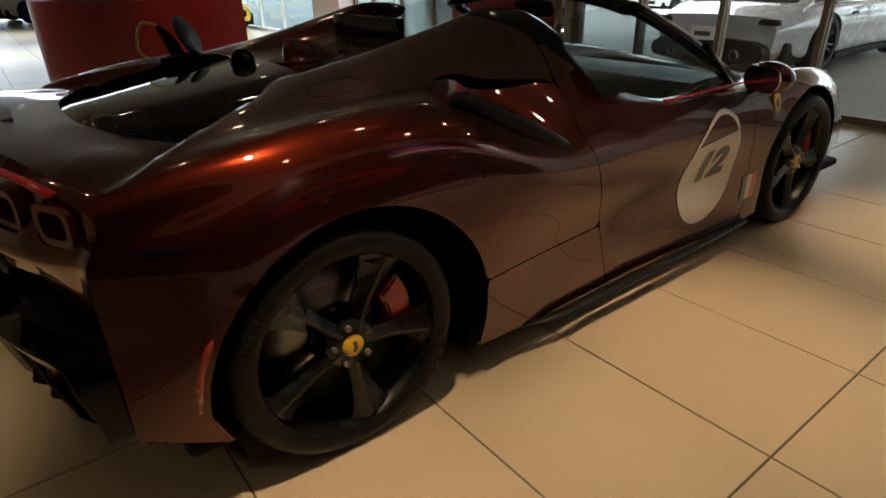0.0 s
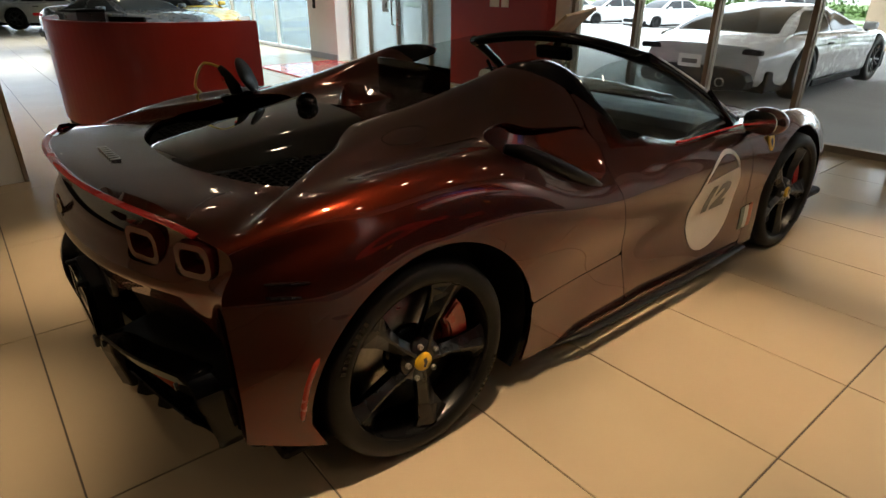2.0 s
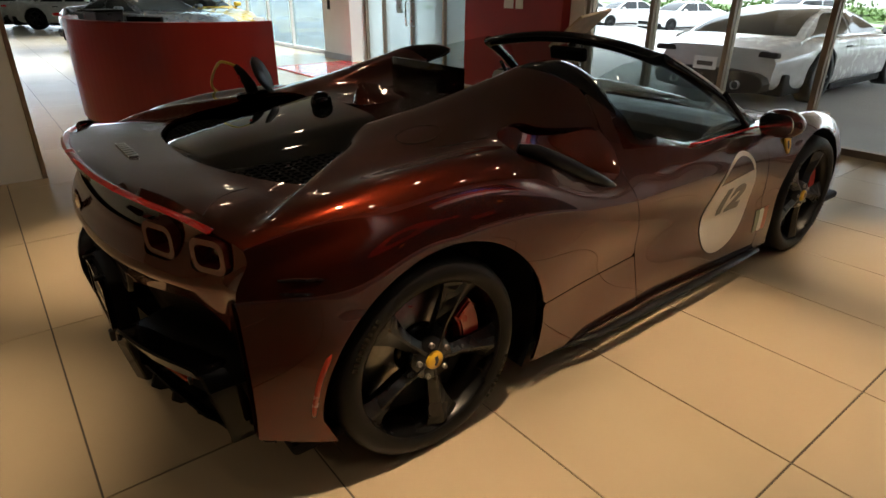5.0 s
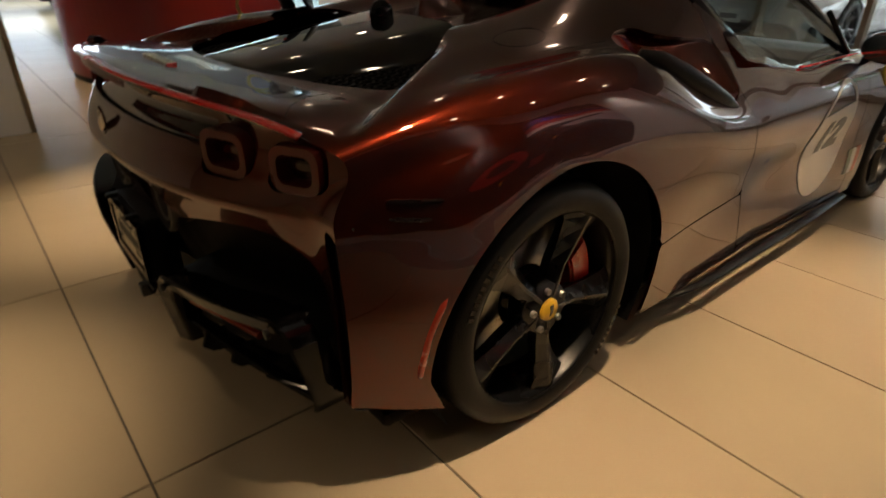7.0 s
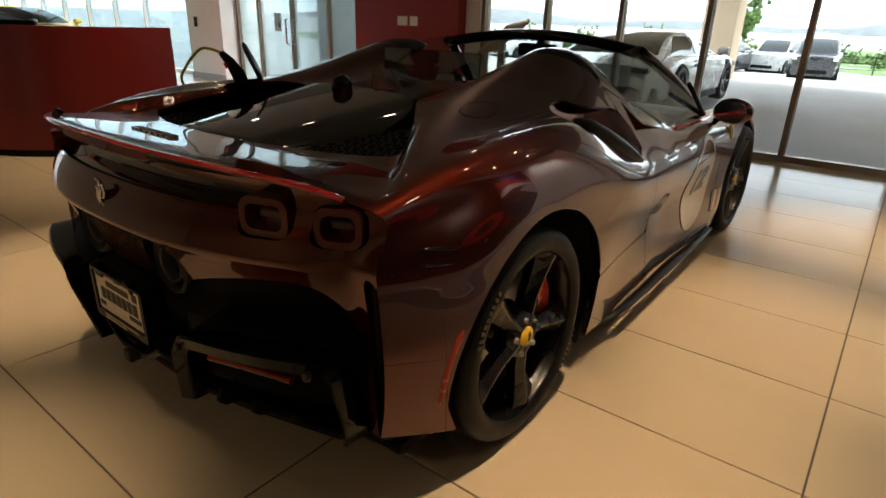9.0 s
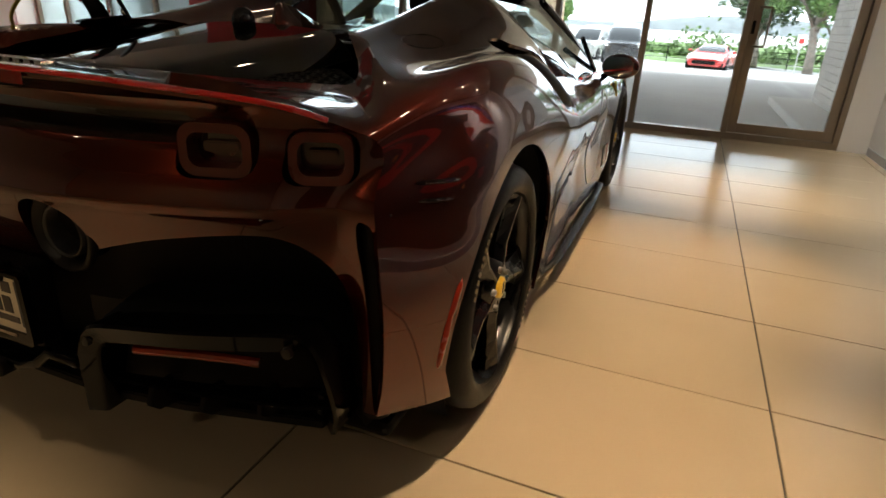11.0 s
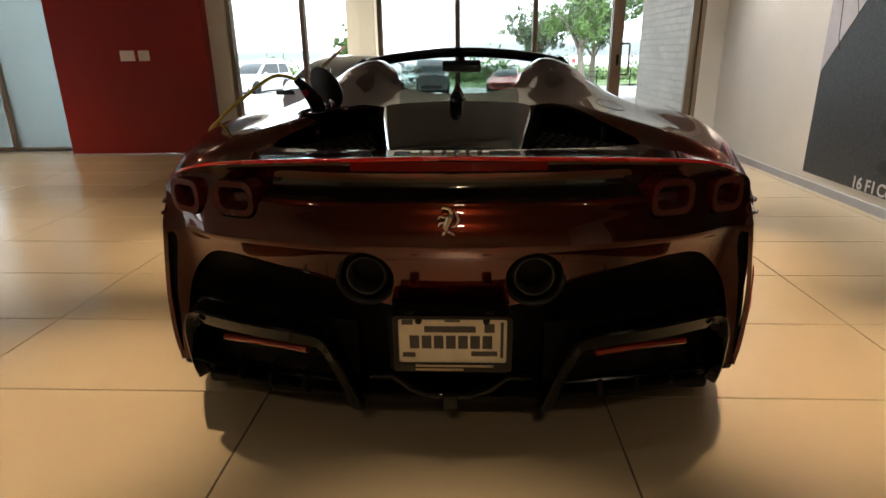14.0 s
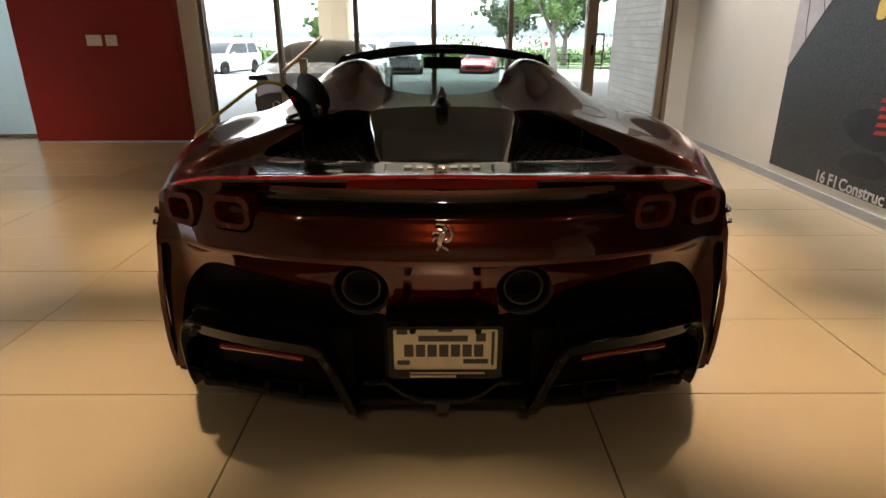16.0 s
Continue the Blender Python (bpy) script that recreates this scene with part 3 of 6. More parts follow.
# armchairs in the far lounge
def armchair(at, turn):
    c = thing("armchair", "magenta upholstered lounge armchair by the far windows", "armchair", at, "lounge armchairs", turn)
    part("seat", box(-0.33, 0.33, -0.3, 0.32, 0.16, 0.44, 0.05), ARMCHAIR_RED, c)
    part("backrest", box(-0.38, 0.38, 0.28, 0.45, 0.16, 0.85, 0.06), ARMCHAIR_RED, c)
    for s in (-1, 1):
        part("armrest", box(s * 0.37 - 0.07, s * 0.37 + 0.07, -0.3, 0.3, 0.16, 0.6, 0.05), ARMCHAIR_RED, c)
        for y in (-0.26, 0.36):
            part("leg", tube([(s * 0.3, y, 0), (s * 0.3, y, 0.17)], 0.02, 8), MATTE_BLACK, c)
    return c


armchair((-21.4, 4.1, 0.006), 160)
armchair((-20.2, 4.3, 0.006), 190)

# potted plant behind the entrance glass
def potted_plant(at):
    p = thing("potted_plant", "small green leafy plant in a grey pot", "plant", at)
    part("pot", revolve([(0.0, 0.0), (0.11, 0.0), (0.14, 0.22), (0.125, 0.22), (0.12, 0.19), (0.0, 0.19)], 24, "z"), CONCRETE, p, smooth=True)
    rnd = random.Random(4)
    for k in range(16):
        a, l = rnd.uniform(0, 6.28), rnd.uniform(0.22, 0.42)
        t = rnd.uniform(0.3, 1.1)
        bm = bmesh.new()
        q = []
        for i in range(6):
            f = i / 5
            r = l * math.sin(t) * f
            z = 0.19 + l * math.cos(t) * f - 0.1 * f * f * t
            wid = 0.035 * math.sin(math.pi * min(f * 0.92 + 0.08, 1))
            q.append([bm.verts.new((r * math.cos(a) - s * wid * math.sin(a), r * math.sin(a) + s * wid * math.cos(a), z + 0.01 * abs(s))) for s in (-1, 0, 1)])
        for u, v in zip(q, q[1:]):
            for j in (0, 1):
                bm.faces.new((u[j], u[j + 1], v[j + 1], v[j]))
        part("leaf", bm, LEAF, p, smooth=True)


potted_plant((-5.25, 6.3, 0.0))

# ceiling downlights with their beams, warm nearby; the cool far ones are added fill
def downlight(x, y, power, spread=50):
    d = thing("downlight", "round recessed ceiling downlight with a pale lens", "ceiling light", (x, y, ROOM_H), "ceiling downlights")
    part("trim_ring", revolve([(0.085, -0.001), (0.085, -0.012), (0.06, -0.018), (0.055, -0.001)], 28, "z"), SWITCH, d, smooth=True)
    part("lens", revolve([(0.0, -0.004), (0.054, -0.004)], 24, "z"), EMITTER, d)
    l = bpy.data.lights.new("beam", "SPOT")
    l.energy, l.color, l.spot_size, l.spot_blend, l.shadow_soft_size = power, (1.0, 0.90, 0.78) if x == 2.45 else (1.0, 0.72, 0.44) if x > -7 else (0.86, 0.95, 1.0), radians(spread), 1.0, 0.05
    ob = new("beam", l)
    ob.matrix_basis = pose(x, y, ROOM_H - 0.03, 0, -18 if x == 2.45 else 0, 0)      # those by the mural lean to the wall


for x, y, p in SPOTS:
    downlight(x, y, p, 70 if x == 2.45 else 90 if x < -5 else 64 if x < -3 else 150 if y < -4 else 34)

# ---------------------------------------------------------------- the open sports car
car = thing("sports_car", "dark bronze metallic open sports car charging on tiles", "car", (0, 0, 0))

STN = [-0.43, -0.2, 0.1, 0.45, 0.7, 0.95, 1.15, 1.3, 1.5, 1.9, 2.3, 2.65, 3.1, 3.5]
# the half section from the sill up over the wing to the middle, station by station
PX = [spl(STN, k) for k in (
    [.862, .966, .972, .958, .94, .93, .925, .92, .921, .925, .93, .92, .88, .74],
    [.874, .982, .988, .970, .945, .935, .93, .925, .926, .93, .955, .96, .92, .80],
    [.875, .984, .991, .980, .955, .935, .922, .912, .914, .918, .955, .97, .93, .80],
    [.862, .968, .978, .979, .975, .96, .952, .945, .943, .94, .955, .965, .92, .77],
    [.848, .938, .955, .963, .97, .96, .955, .95, .946, .935, .935, .945, .885, .72],
    [.842, .868, .862, .875, .915, .925, .922, .915, .91, .895, .87, .86, .78, .60],
    [.79, .745, .735, .765, .795, .80, .81, .83, .855, .84, .78, .74, .64, .48],
    [.70, .60, .57, .565, .555, .535, .545, .60, .61, .60, .60, .55, .50, .38],
    [.45, .47, .42, .405, .41, .41, .41, .42, .40, .40, .40, .40, .35, .26],
    [.22, .28, .30, .30, .315, .32, .31, .25, .20, .20, .20, .20, .17, .13])]
PZ = [spl(STN, k) for k in (
    [.26, .20, .17, .15, .13, .12, .12, .12, .12, .12, .13, .13, .13, .14],
    [.34, .32, .30, .30, .28, .26, .26, .26, .26, .26, .28, .28, .27, .25],
    [.48, .48, .48, .47, .45, .44, .44, .44, .44, .44, .46, .46, .42, .36],
    [.62, .63, .64, .63, .60, .58, .575, .57, .573, .58, .60, .60, .54, .45],
    [.745, .81, .84, .81, .735, .69, .685, .68, .682, .685, .70, .715, .65, .54],
    [.825, .90, .945, .915, .80, .75, .745, .745, .75, .755, .77, .795, .73, .60],
    [.855, .91, .935, .958, .925, .885, .86, .825, .787, .785, .775, .765, .69, .59],
    [.887, .935, .962, 1.020, 1.070, 1.120, 1.080, .935, .805, .82, .77, .71, .63, .55],
    [.915, .937, .975, 1.040, 1.098, 1.145, 1.112, .98, .82, .835, .79, .725, .645, .55],
    [.924, .935, .96, .998, 1.034, 1.085, 1.06, .95, .826, .84, .805, .74, .655, .558])]
ZC = spl(STN, [.928, .935, .955, .978, .995, .96, .92, .88, .826, .84, .81, .745, .66, .56])


def bow(x):
    """How far the tail bulges rearwards across its width."""
    return 0.31 * (1 - np.clip(np.abs(x) / 0.95, 0, 1) ** 2.44)


def corner(x, z):
    """The tail's bulge with squared-off lower corners."""
    a, b = bow(x), 0.12 * smoothstep(0.90, 0.70, np.asarray(z, float))
    return 0.5 * (a + b + np.sqrt((a - b) ** 2 + 0.0002))


def section(s, per=9):
    c = np.array([(float(px(s)), float(pz(s))) for px, pz in zip(PX, PZ)] + [(0.0, float(ZC(s)))])
    full = np.concatenate([c, (c * (-1, 1))[::-1][1:]])
    d = np.concatenate([[0], np.cumsum(np.hypot(*np.diff(full, axis=0).T) ** 0.6)])
    u = np.interp(np.linspace(0, len(full) - 1, (len(full) - 1) * per + 1), range(len(full)), d)
    return np.stack([spl(d, full[:, 0])(u), spl(d, full[:, 1])(u)], 1)


rows = []
for s in np.linspace(-0.43, 3.5, 190):
    q = section(s)
    w = float(smoothstep(0.55, -0.43, s)) ** 1.3
    wf = float(smoothstep(2.5, 3.5, s)) ** 1.2
    y = s - w * corner(q[:, 0], q[:, 1]) + wf * 0.27 * (1 - np.clip(np.abs(q[:, 0]) / 0.9, 0, 1) ** 2)
    ax = np.abs(q[:, 0])
    ridge = np.interp(y, [-0.74, -0.43, -0.185, -0.01, 0.16], [0.90, 0.79, 0.625, 0.51, 0.36]) - ax
    dip = (0.034 + 0.022 * smoothstep(0.20, 0.60, ax)) * np.clip((y + 0.40 + corner(q[:, 0], q[:, 1])) / 0.27, 0, 1) * (1 - smoothstep(-0.16, 0.14, y)) * smoothstep(-0.03, 0.035, ridge)
    z = q[:, 1] - np.where(q[:, 1] > 0.8, dip, 0)
    rows.append(np.stack([q[:, 0], y, z], 1))
SHELL = np.array(rows)
SV, SF = grid(SHELL)
X, Y, Z = SV.T
AX = np.abs(X)

ARCH_R = np.hypot(Y - 0.045, Z - 0.305) - 0.436
ARCH_R = np.where((Z < 0.305) & (Y < 0.045), -0.391 + 0.43 * (0.305 - Z) - Y, ARCH_R)
ARCH_F = np.hypot(Y - 2.65, Z - 0.34) - 0.385
arches = np.where(AX > 0.6, np.minimum(ARCH_R, ARCH_F), 1.0)
BAY_HALF = [(0.0, 0.235), (0.29, 0.232), (0.355, 0.195), (0.41, 0.10), (0.50, -0.01), (0.615, -0.185), (0.605, -0.25), (0.52, -0.31), (0.38, -0.375), (0.22, -0.430), (0.0, -0.440)]
BAY = chaikin(BAY_HALF + [(-x, y) for x, y in BAY_HALF[-2:0:-1]], 2)
bay = np.where(Z > 0.8, -inside(X, Y, BAY), 1.0)
TUB_HALF = [(0, 0.69), (0.21, 0.695), (0.285, 0.76), (0.32, 0.96), (0.38, 1.14), (0.52, 1.19), (0.64, 1.125), (0.715, 1.135), (0.79, 1.30), (0.812, 1.45), (0.80, 1.7), (0.80, 2.0), (0.72, 2.2), (0.4, 2.32), (0, 2.36)]
TUB = chaikin(TUB_HALF + [(-x, y) for x, y in TUB_HALF[-2:0:-1]], 2)
tub = np.where(Z > 0.72, -inside(X, Y, TUB), 1.0)
INTAKE = chaikin([(0.40, 0.935), (0.415, 0.965), (0.50, 0.985), (0.585, 0.985), (0.62, 0.966), (0.80, 0.946), (0.93, 0.932), (0.968, 0.90), (0.97, 0.84), (0.93, 0.775), (0.84, 0.757), (0.70, 0.80), (0.50, 0.89), (0.42, 0.908)], 1)
intake = np.where(AX > 0.6, -inside(Y, Z, INTAKE), 1.0)
cuts = np.minimum(np.minimum(arches, bay), np.minimum(tub, intake))
door_rear = np.interp(Z, [0.12, 0.28, 0.5, 0.76, 0.90, 1.0], [1.15, 1.10, 1.05, 0.945, 0.955, 0.98])
door_front = np.interp(Z, [0.12, 0.5, 0.8], [2.16, 2.13, 2.06])
low_seam = 0.395 + 0.012 * (Y - 0.5)
fairing = Y - np.interp(AX, [0.20, 0.32, 0.40, 0.45, 0.56, 0.67, 0.75], [0.98, 0.92, 0.86, 0.82, 0.895, 1.035, 1.14])
fairing = np.where((AX > 0.2) & (Z > 0.85), fairing, -1)
G = 0.0022


def panel(name, f, material=PAINT, label="", rim=0.012):
    V, F = clip(SV, SF, np.minimum(f, cuts))
    return part(name, sheet(V, F, rim), material, car, label)


rear_zone = door_rear - G - Y
panel("rear_body", np.minimum(np.minimum(rear_zone, -fairing - G), np.where((AX > 0.6) & (Y > -0.02), Z - low_seam - G, 1)))
for s in (1, -1):
    panel("lower_quarter", np.minimum(np.minimum(rear_zone, low_seam - G - Z), np.minimum(s * X, Y)))
    panel("headrest_fairing", np.minimum(np.minimum(fairing - G, s * X), rear_zone + 0.2), GLOSS_BLACK, "gloss black fairing")
    panel("door", np.minimum(np.minimum(Y - door_rear - G, door_front - G - Y), np.minimum(s * X, np.minimum(Z - 0.165, -fairing - G))))
    panel("sill", np.minimum(np.minimum(Y - door_rear - G, door_front - G - Y), np.minimum(s * X, 0.161 - Z)))
panel("front_body", Y - door_front - G)
# dark liner behind the shut lines
LV, LF = clip(SV * (0.975, 1, 1) - (0, 0, 0.022), SF, np.minimum(np.minimum(np.minimum(arches - 0.02, bay - 0.03), tub - 0.03), np.minimum(intake - 0.02, np.minimum(Y + 0.36, 3.4 - Y))))
part("inner_shell", sheet(LV, LF), MATTE_BLACK, car)

# front end closed by a blunt nose
ring = SHELL[-1]
bm = bmesh.new()
vs = [bm.verts.new(p) for p in ring]
n2 = [bm.verts.new((p[0] * 0.9, p[1] + 0.05, 0.16 + (p[2] - 0.16) * 0.85)) for p in ring]
n3 = [bm.verts.new((p[0] * 0.8, p[1] + 0.02, 0.15 + (p[2] - 0.16) * 0.3)) for p in ring]
for a, b in ((vs, n2), (n2, n3)):
    for k in range(len(a) - 1):
        bm.faces.new((a[k], b[k], b[k + 1], a[k + 1]))
bmesh.ops.recalc_face_normals(bm, faces=bm.faces)
part("front_bumper", bm, PAINT, car, smooth=True)
part("floor_pan", box(-0.84, 0.84, -0.45, 3.55, 0.11, 0.16, 0.02), MATTE_BLACK, car)
part("floor_hump", box(-0.62, 0.62, -0.3, 3.4, 0.16, 0.55, 0.03), MATTE_BLACK, car)

# ---- tail
LIP = section(-0.43)
tail_outline = [tuple(p) for p in LIP] + [(-0.84, 0.22), (-0.80, 0.16), (0.80, 0.16), (0.84, 0.22)]


def tail_y(x, z):
    """The tail's face: under the lip a recess, then a bulge with a crease, tucked in below."""
    x, z = np.asarray(x, float), np.asarray(z, float)
    prof = spl([0.16, 0.30, 0.45, 0.56, 0.62, 0.66, 0.685, 0.700, 0.72, 0.76, 0.795, 0.815, 0.84, 0.87, 0.893, 0.908, 0.95],
               [0.14, 0.105, 0.063, 0.028, 0.008, -0.008, -0.021, -0.030, -0.028, -0.014, 0.004, 0.010, 0.013, 0.012, 0.006, 0.001, 0.0])(z)
    deep = 0.038 * smoothstep(0.80, 0.845, z) * smoothstep(0.912, 0.885, z) * smoothstep(0.66, 0.52, np.abs(x))
    edge = smoothstep(0.84, 0.66, np.abs(x))
    return -0.43 - corner(x, z) + prof * edge + deep


gx, gz = np.meshgrid(np.linspace(-0.95, 0.95, 211), np.linspace(0.16, 0.95, 100), indexing="ij")
P = np.stack([gx, tail_y(gx, gz), gz], 2)
TV, TF = grid(P)
tin = inside(TV[:, 0], TV[:, 2], tail_outline)
low = [(0.17, 0.505), (0.25, 0.56), (0.36, 0.60), (0.47, 0.63), (0.62, 0.652), (0.69, 0.645), (0.745, 0.60), (0.778, 0.56), (0.803, 0.50), (0.818, 0.42), (0.826, 0.34), (0.83, 0.16)]
low = low + [(-x, z) for x, z in low[::-1]]
low = chaikin(low, 2)
strip = rounded(1.02, 0.052, 0.012, cx=0, cy=0.838)
lamp_spots = [(s * cx, cz, w) for s in (-1, 1) for cx, cz, w in ((0.583, 0.808, 0.130), (0.752, 0.800, 0.115))]
holes = np.minimum(-inside(TV[:, 0], TV[:, 2], low), -inside(TV[:, 0], TV[:, 2], strip))
for cx, cz, w in lamp_spots:
    holes = np.minimum(holes, -inside(TV[:, 0], TV[:, 2], rounded(w + 0.005, 0.101, 0.032, cx=cx, cy=cz)))
for s in (-1, 1):
    slot = chaikin([(s * a, b) for a, b in ((.815, .69), (.850, .68), (.868, .62), (.874, .55), (.880, .45), (.880, .35), (.872, .27), (.857, .26), (.850, .30), (.845, .40), (.838, .50), (.828, .58), (.815, .64))], 1)
    holes = np.minimum(holes, -inside(TV[:, 0], TV[:, 2], slot))
    holes = np.minimum(holes, np.hypot((TV[:, 0] - s * 0.226), (TV[:, 2] - 0.606) * 0.96) - 0.078)
V, F = clip(TV, TF, np.minimum(np.minimum(tin, holes), TV[:, 2] - 0.262))
part("rear_bumper", sheet(V, F, 0.03), PAINT, car)
# behind the openings
# added black tube that keeps light from showing through the slot
for s in (-1, 1):
    zz = np.linspace(0.24, 0.70, 12)
    part("slot_backing", tube([(s * 0.838, float(tail_y(0.865, z)) + 0.045, z) for z in zz], 0.034, 10), MATTE_BLACK, car, smooth=True)
V, F = clip(TV + (0, 0.05, 0), TF, np.minimum(tin - 0.004, 0.92 - TV[:, 2]))
part("rear_inner_panel", sheet(V, F), MATTE_BLACK, car)
V, F = clip(TV + (0, 0.022, 0), TF, inside(TV[:, 0], TV[:, 2], rounded(1.03, 0.06, 0.012, cx=0, cy=0.838)))
part("rear_light_bar", sheet(V, F), DARK_GLASS, car, "smoked gloss strip")


def on_tail(x, z, out=0.0):
    """The pose of a part that sits on the tail: its x runs across, z up, -y out of the car."""
    d = (float(tail_y(x + 0.01, z)) - float(tail_y(x - 0.01, z))) / 0.02
    return pose(x, float(tail_y(x, z)) - out, z, 0, 0, math.degrees(math.atan(d)))


for cx, cz, w in lamp_spots:
    m = on_tail(cx, cz)
    f = part("tail_lamp", ring_frame(rounded(w, 0.096, 0.030, 6), rounded(w - 0.032, 0.062, 0.020, 6), -0.016, 0.055), LAMP_RING, car, "dark red ring lamp")
    f.matrix_basis = m
    part("lens", prism(rounded(w - 0.030, 0.064, 0.022), 0.03, 0.05, "y"), LAMP_RED, f)
    part("inner_bar", prism(rounded(w - 0.06, 0.02, 0.008), 0.015, 0.03, "y", 0.003), LAMP_RED, f)
# spoiler lip: the red strip and the shallow centre brake lamp
pts = []
for x in np.linspace(-0.765, 0.765, 60):
    z = float(np.interp(x, LIP[::-1, 0], LIP[::-1, 1]))
    pts.append((x, -0.43 - float(bow(x)) - 0.003, z + 0.0015))
part("red_strip", tube(pts, 0.014, 10, flat=0.4), RED_TRIM, car, "bright red trim strip", smooth=True)
bm = bmesh.new()
q = []
for x in np.linspace(-0.245, 0.245, 30):
    y = -0.43 - float(bow(x)) - 0.001
    q.append([bm.verts.new((x, y - 0.004, 0.921)), bm.verts.new((x, y - 0.005, 0.898))])
for a, b in zip(q, q[1:]):
    bm.faces.new((a[0], a[1], b[1], b[0]))
bmesh.ops.solidify(bm, geom=bm.faces[:], thickness=0.008)
part("brake_lamp", bm, BRAKE_RED, car, "red centre brake lamp")
# chrome emblem, a plain rearing shape of thin limbs
bm = bmesh.new()
for pts, rad in (([(0.012, 0.030), (0.002, 0.016), (-0.008, -0.006), (-0.004, -0.018)], [0.006, 0.010, 0.009, 0.007]),
                 ([(0.008, 0.026), (0.004, 0.042), (-0.010, 0.046), (-0.018, 0.040)], [0.007, 0.006, 0.005, 0.003]),
                 ([(-0.004, 0.018), (-0.020, 0.022), (-0.028, 0.012)], [0.004, 0.0035, 0.002]),
                 ([(-0.006, 0.008), (-0.022, 0.004), (-0.026, -0.008)], [0.004, 0.0035, 0.002]),
                 ([(-0.006, -0.014), (-0.014, -0.028), (-0.008, -0.046)], [0.006, 0.004, 0.002]),
                 ([(0.0, -0.016), (0.014, -0.026), (0.012, -0.048)], [0.006, 0.004, 0.002]),
                 ([(0.006, -0.006), (0.020, -0.002), (0.026, 0.014), (0.020, 0.032), (0.028, 0.040)], [0.004, 0.004, 0.005, 0.004, 0.002])):
    me = bpy.data.meshes.new("stroke")
    b2 = tube([(x, -0.008, z) for x, z in pts], rad, 8)
    b2.to_mesh(me)
    b2.free()
    bm.from_mesh(me)
    bpy.data.meshes.remove(me)
e = part("emblem", bm, CHROME, car, "chrome emblem", smooth=True)
e.matrix_basis = on_tail(0, 0.765)
# exhausts
for s in (-1, 1):
    m = pose(s * 0.226, -0.43 - float(bow(0.226)) + 0.04, 0.606, 0, 0, -90)
    x = part("exhaust_surround", revolve([(0.088, 0.006), (0.085, 0.018), (0.077, 0.022), (0.071, -0.03), (0.069, -0.10)], 40), CARBON, car, smooth=True)
    x.matrix_basis = m
    part("exhaust_pipe", revolve([(0.046, -0.10), (0.048, 0.012), (0.052, 0.018), (0.056, 0.014), (0.057, -0.10)], 40), DASH, x, "dark steel pipe", smooth=True)
    part("exhaust_throat", revolve([(0.0, -0.09), (0.08, -0.09)], 30), MATTE_BLACK, x)
# plate and its holder
holder = part("plate_holder", prism(rounded(0.33, 0.19, 0.02, cx=0, cy=0.435), -0.755, -0.70, "y", 0.006), MATTE_BLACK, car)
frame_p = part("plate_frame", ring_frame(rounded(0.318, 0.165, 0.012), rounded(0.288, 0.130, 0.006, cy=0.008), -0.012, 0.004), GLOSS_BLACK, holder)
frame_p.matrix_basis = pose(0.008, -0.762, 0.437)
part("rear_plate", prism(rounded(0.296, 0.142, 0.008, cy=0.006), -0.005, 0.003, "y"), PLATE, frame_p, "cream paper plate").matrix_basis = pose(0, 0, 0)
bars = [(-0.135, -0.105, 0.052, 0.066), (-0.02, 0.02, 0.060, 0.066), (-0.075, 0.062, 0.030, 0.048)]
bars += [(-0.115 + 0.0325 * k, -0.089 + 0.0325 * k, -0.018, 0.020) for k in range(7)]
bars += [(0.085, 0.112, 0.030, 0.055), (0.128, 0.136, -0.045, 0.06), (0.05, 0.12, -0.040, -0.026), (-0.135, -0.10, -0.044, -0.03)]
for a, b, c, d in bars:
    part("plate_bar", box(a, b, -0.0065, -0.0045, c + 0.003, d + 0.003), INK, frame_p)
for k, w in ((-0.064, 0.21), (-0.075, 0.13)):
    part("frame_bar", box(-0.10, -0.10 + w, -0.0135, -0.0118, k - 0.003, k + 0.003), BEIGE, frame_p)
for s in (-1, 1):
    part("plate_clip", box(s * 0.105 - 0.014, s * 0.105 + 0.014, -0.785, -0.75, 0.527, 0.540, 0.005), MATTE_BLACK, holder)
    part("plate_screw", revolve([(0, -0.004), (0.009, -0.003), (0.01, 0.004)], 14), MATTE_BLACK, frame_p).matrix_basis = pose(s * 0.09, -0.006, 0.066, 0, 0, 90)


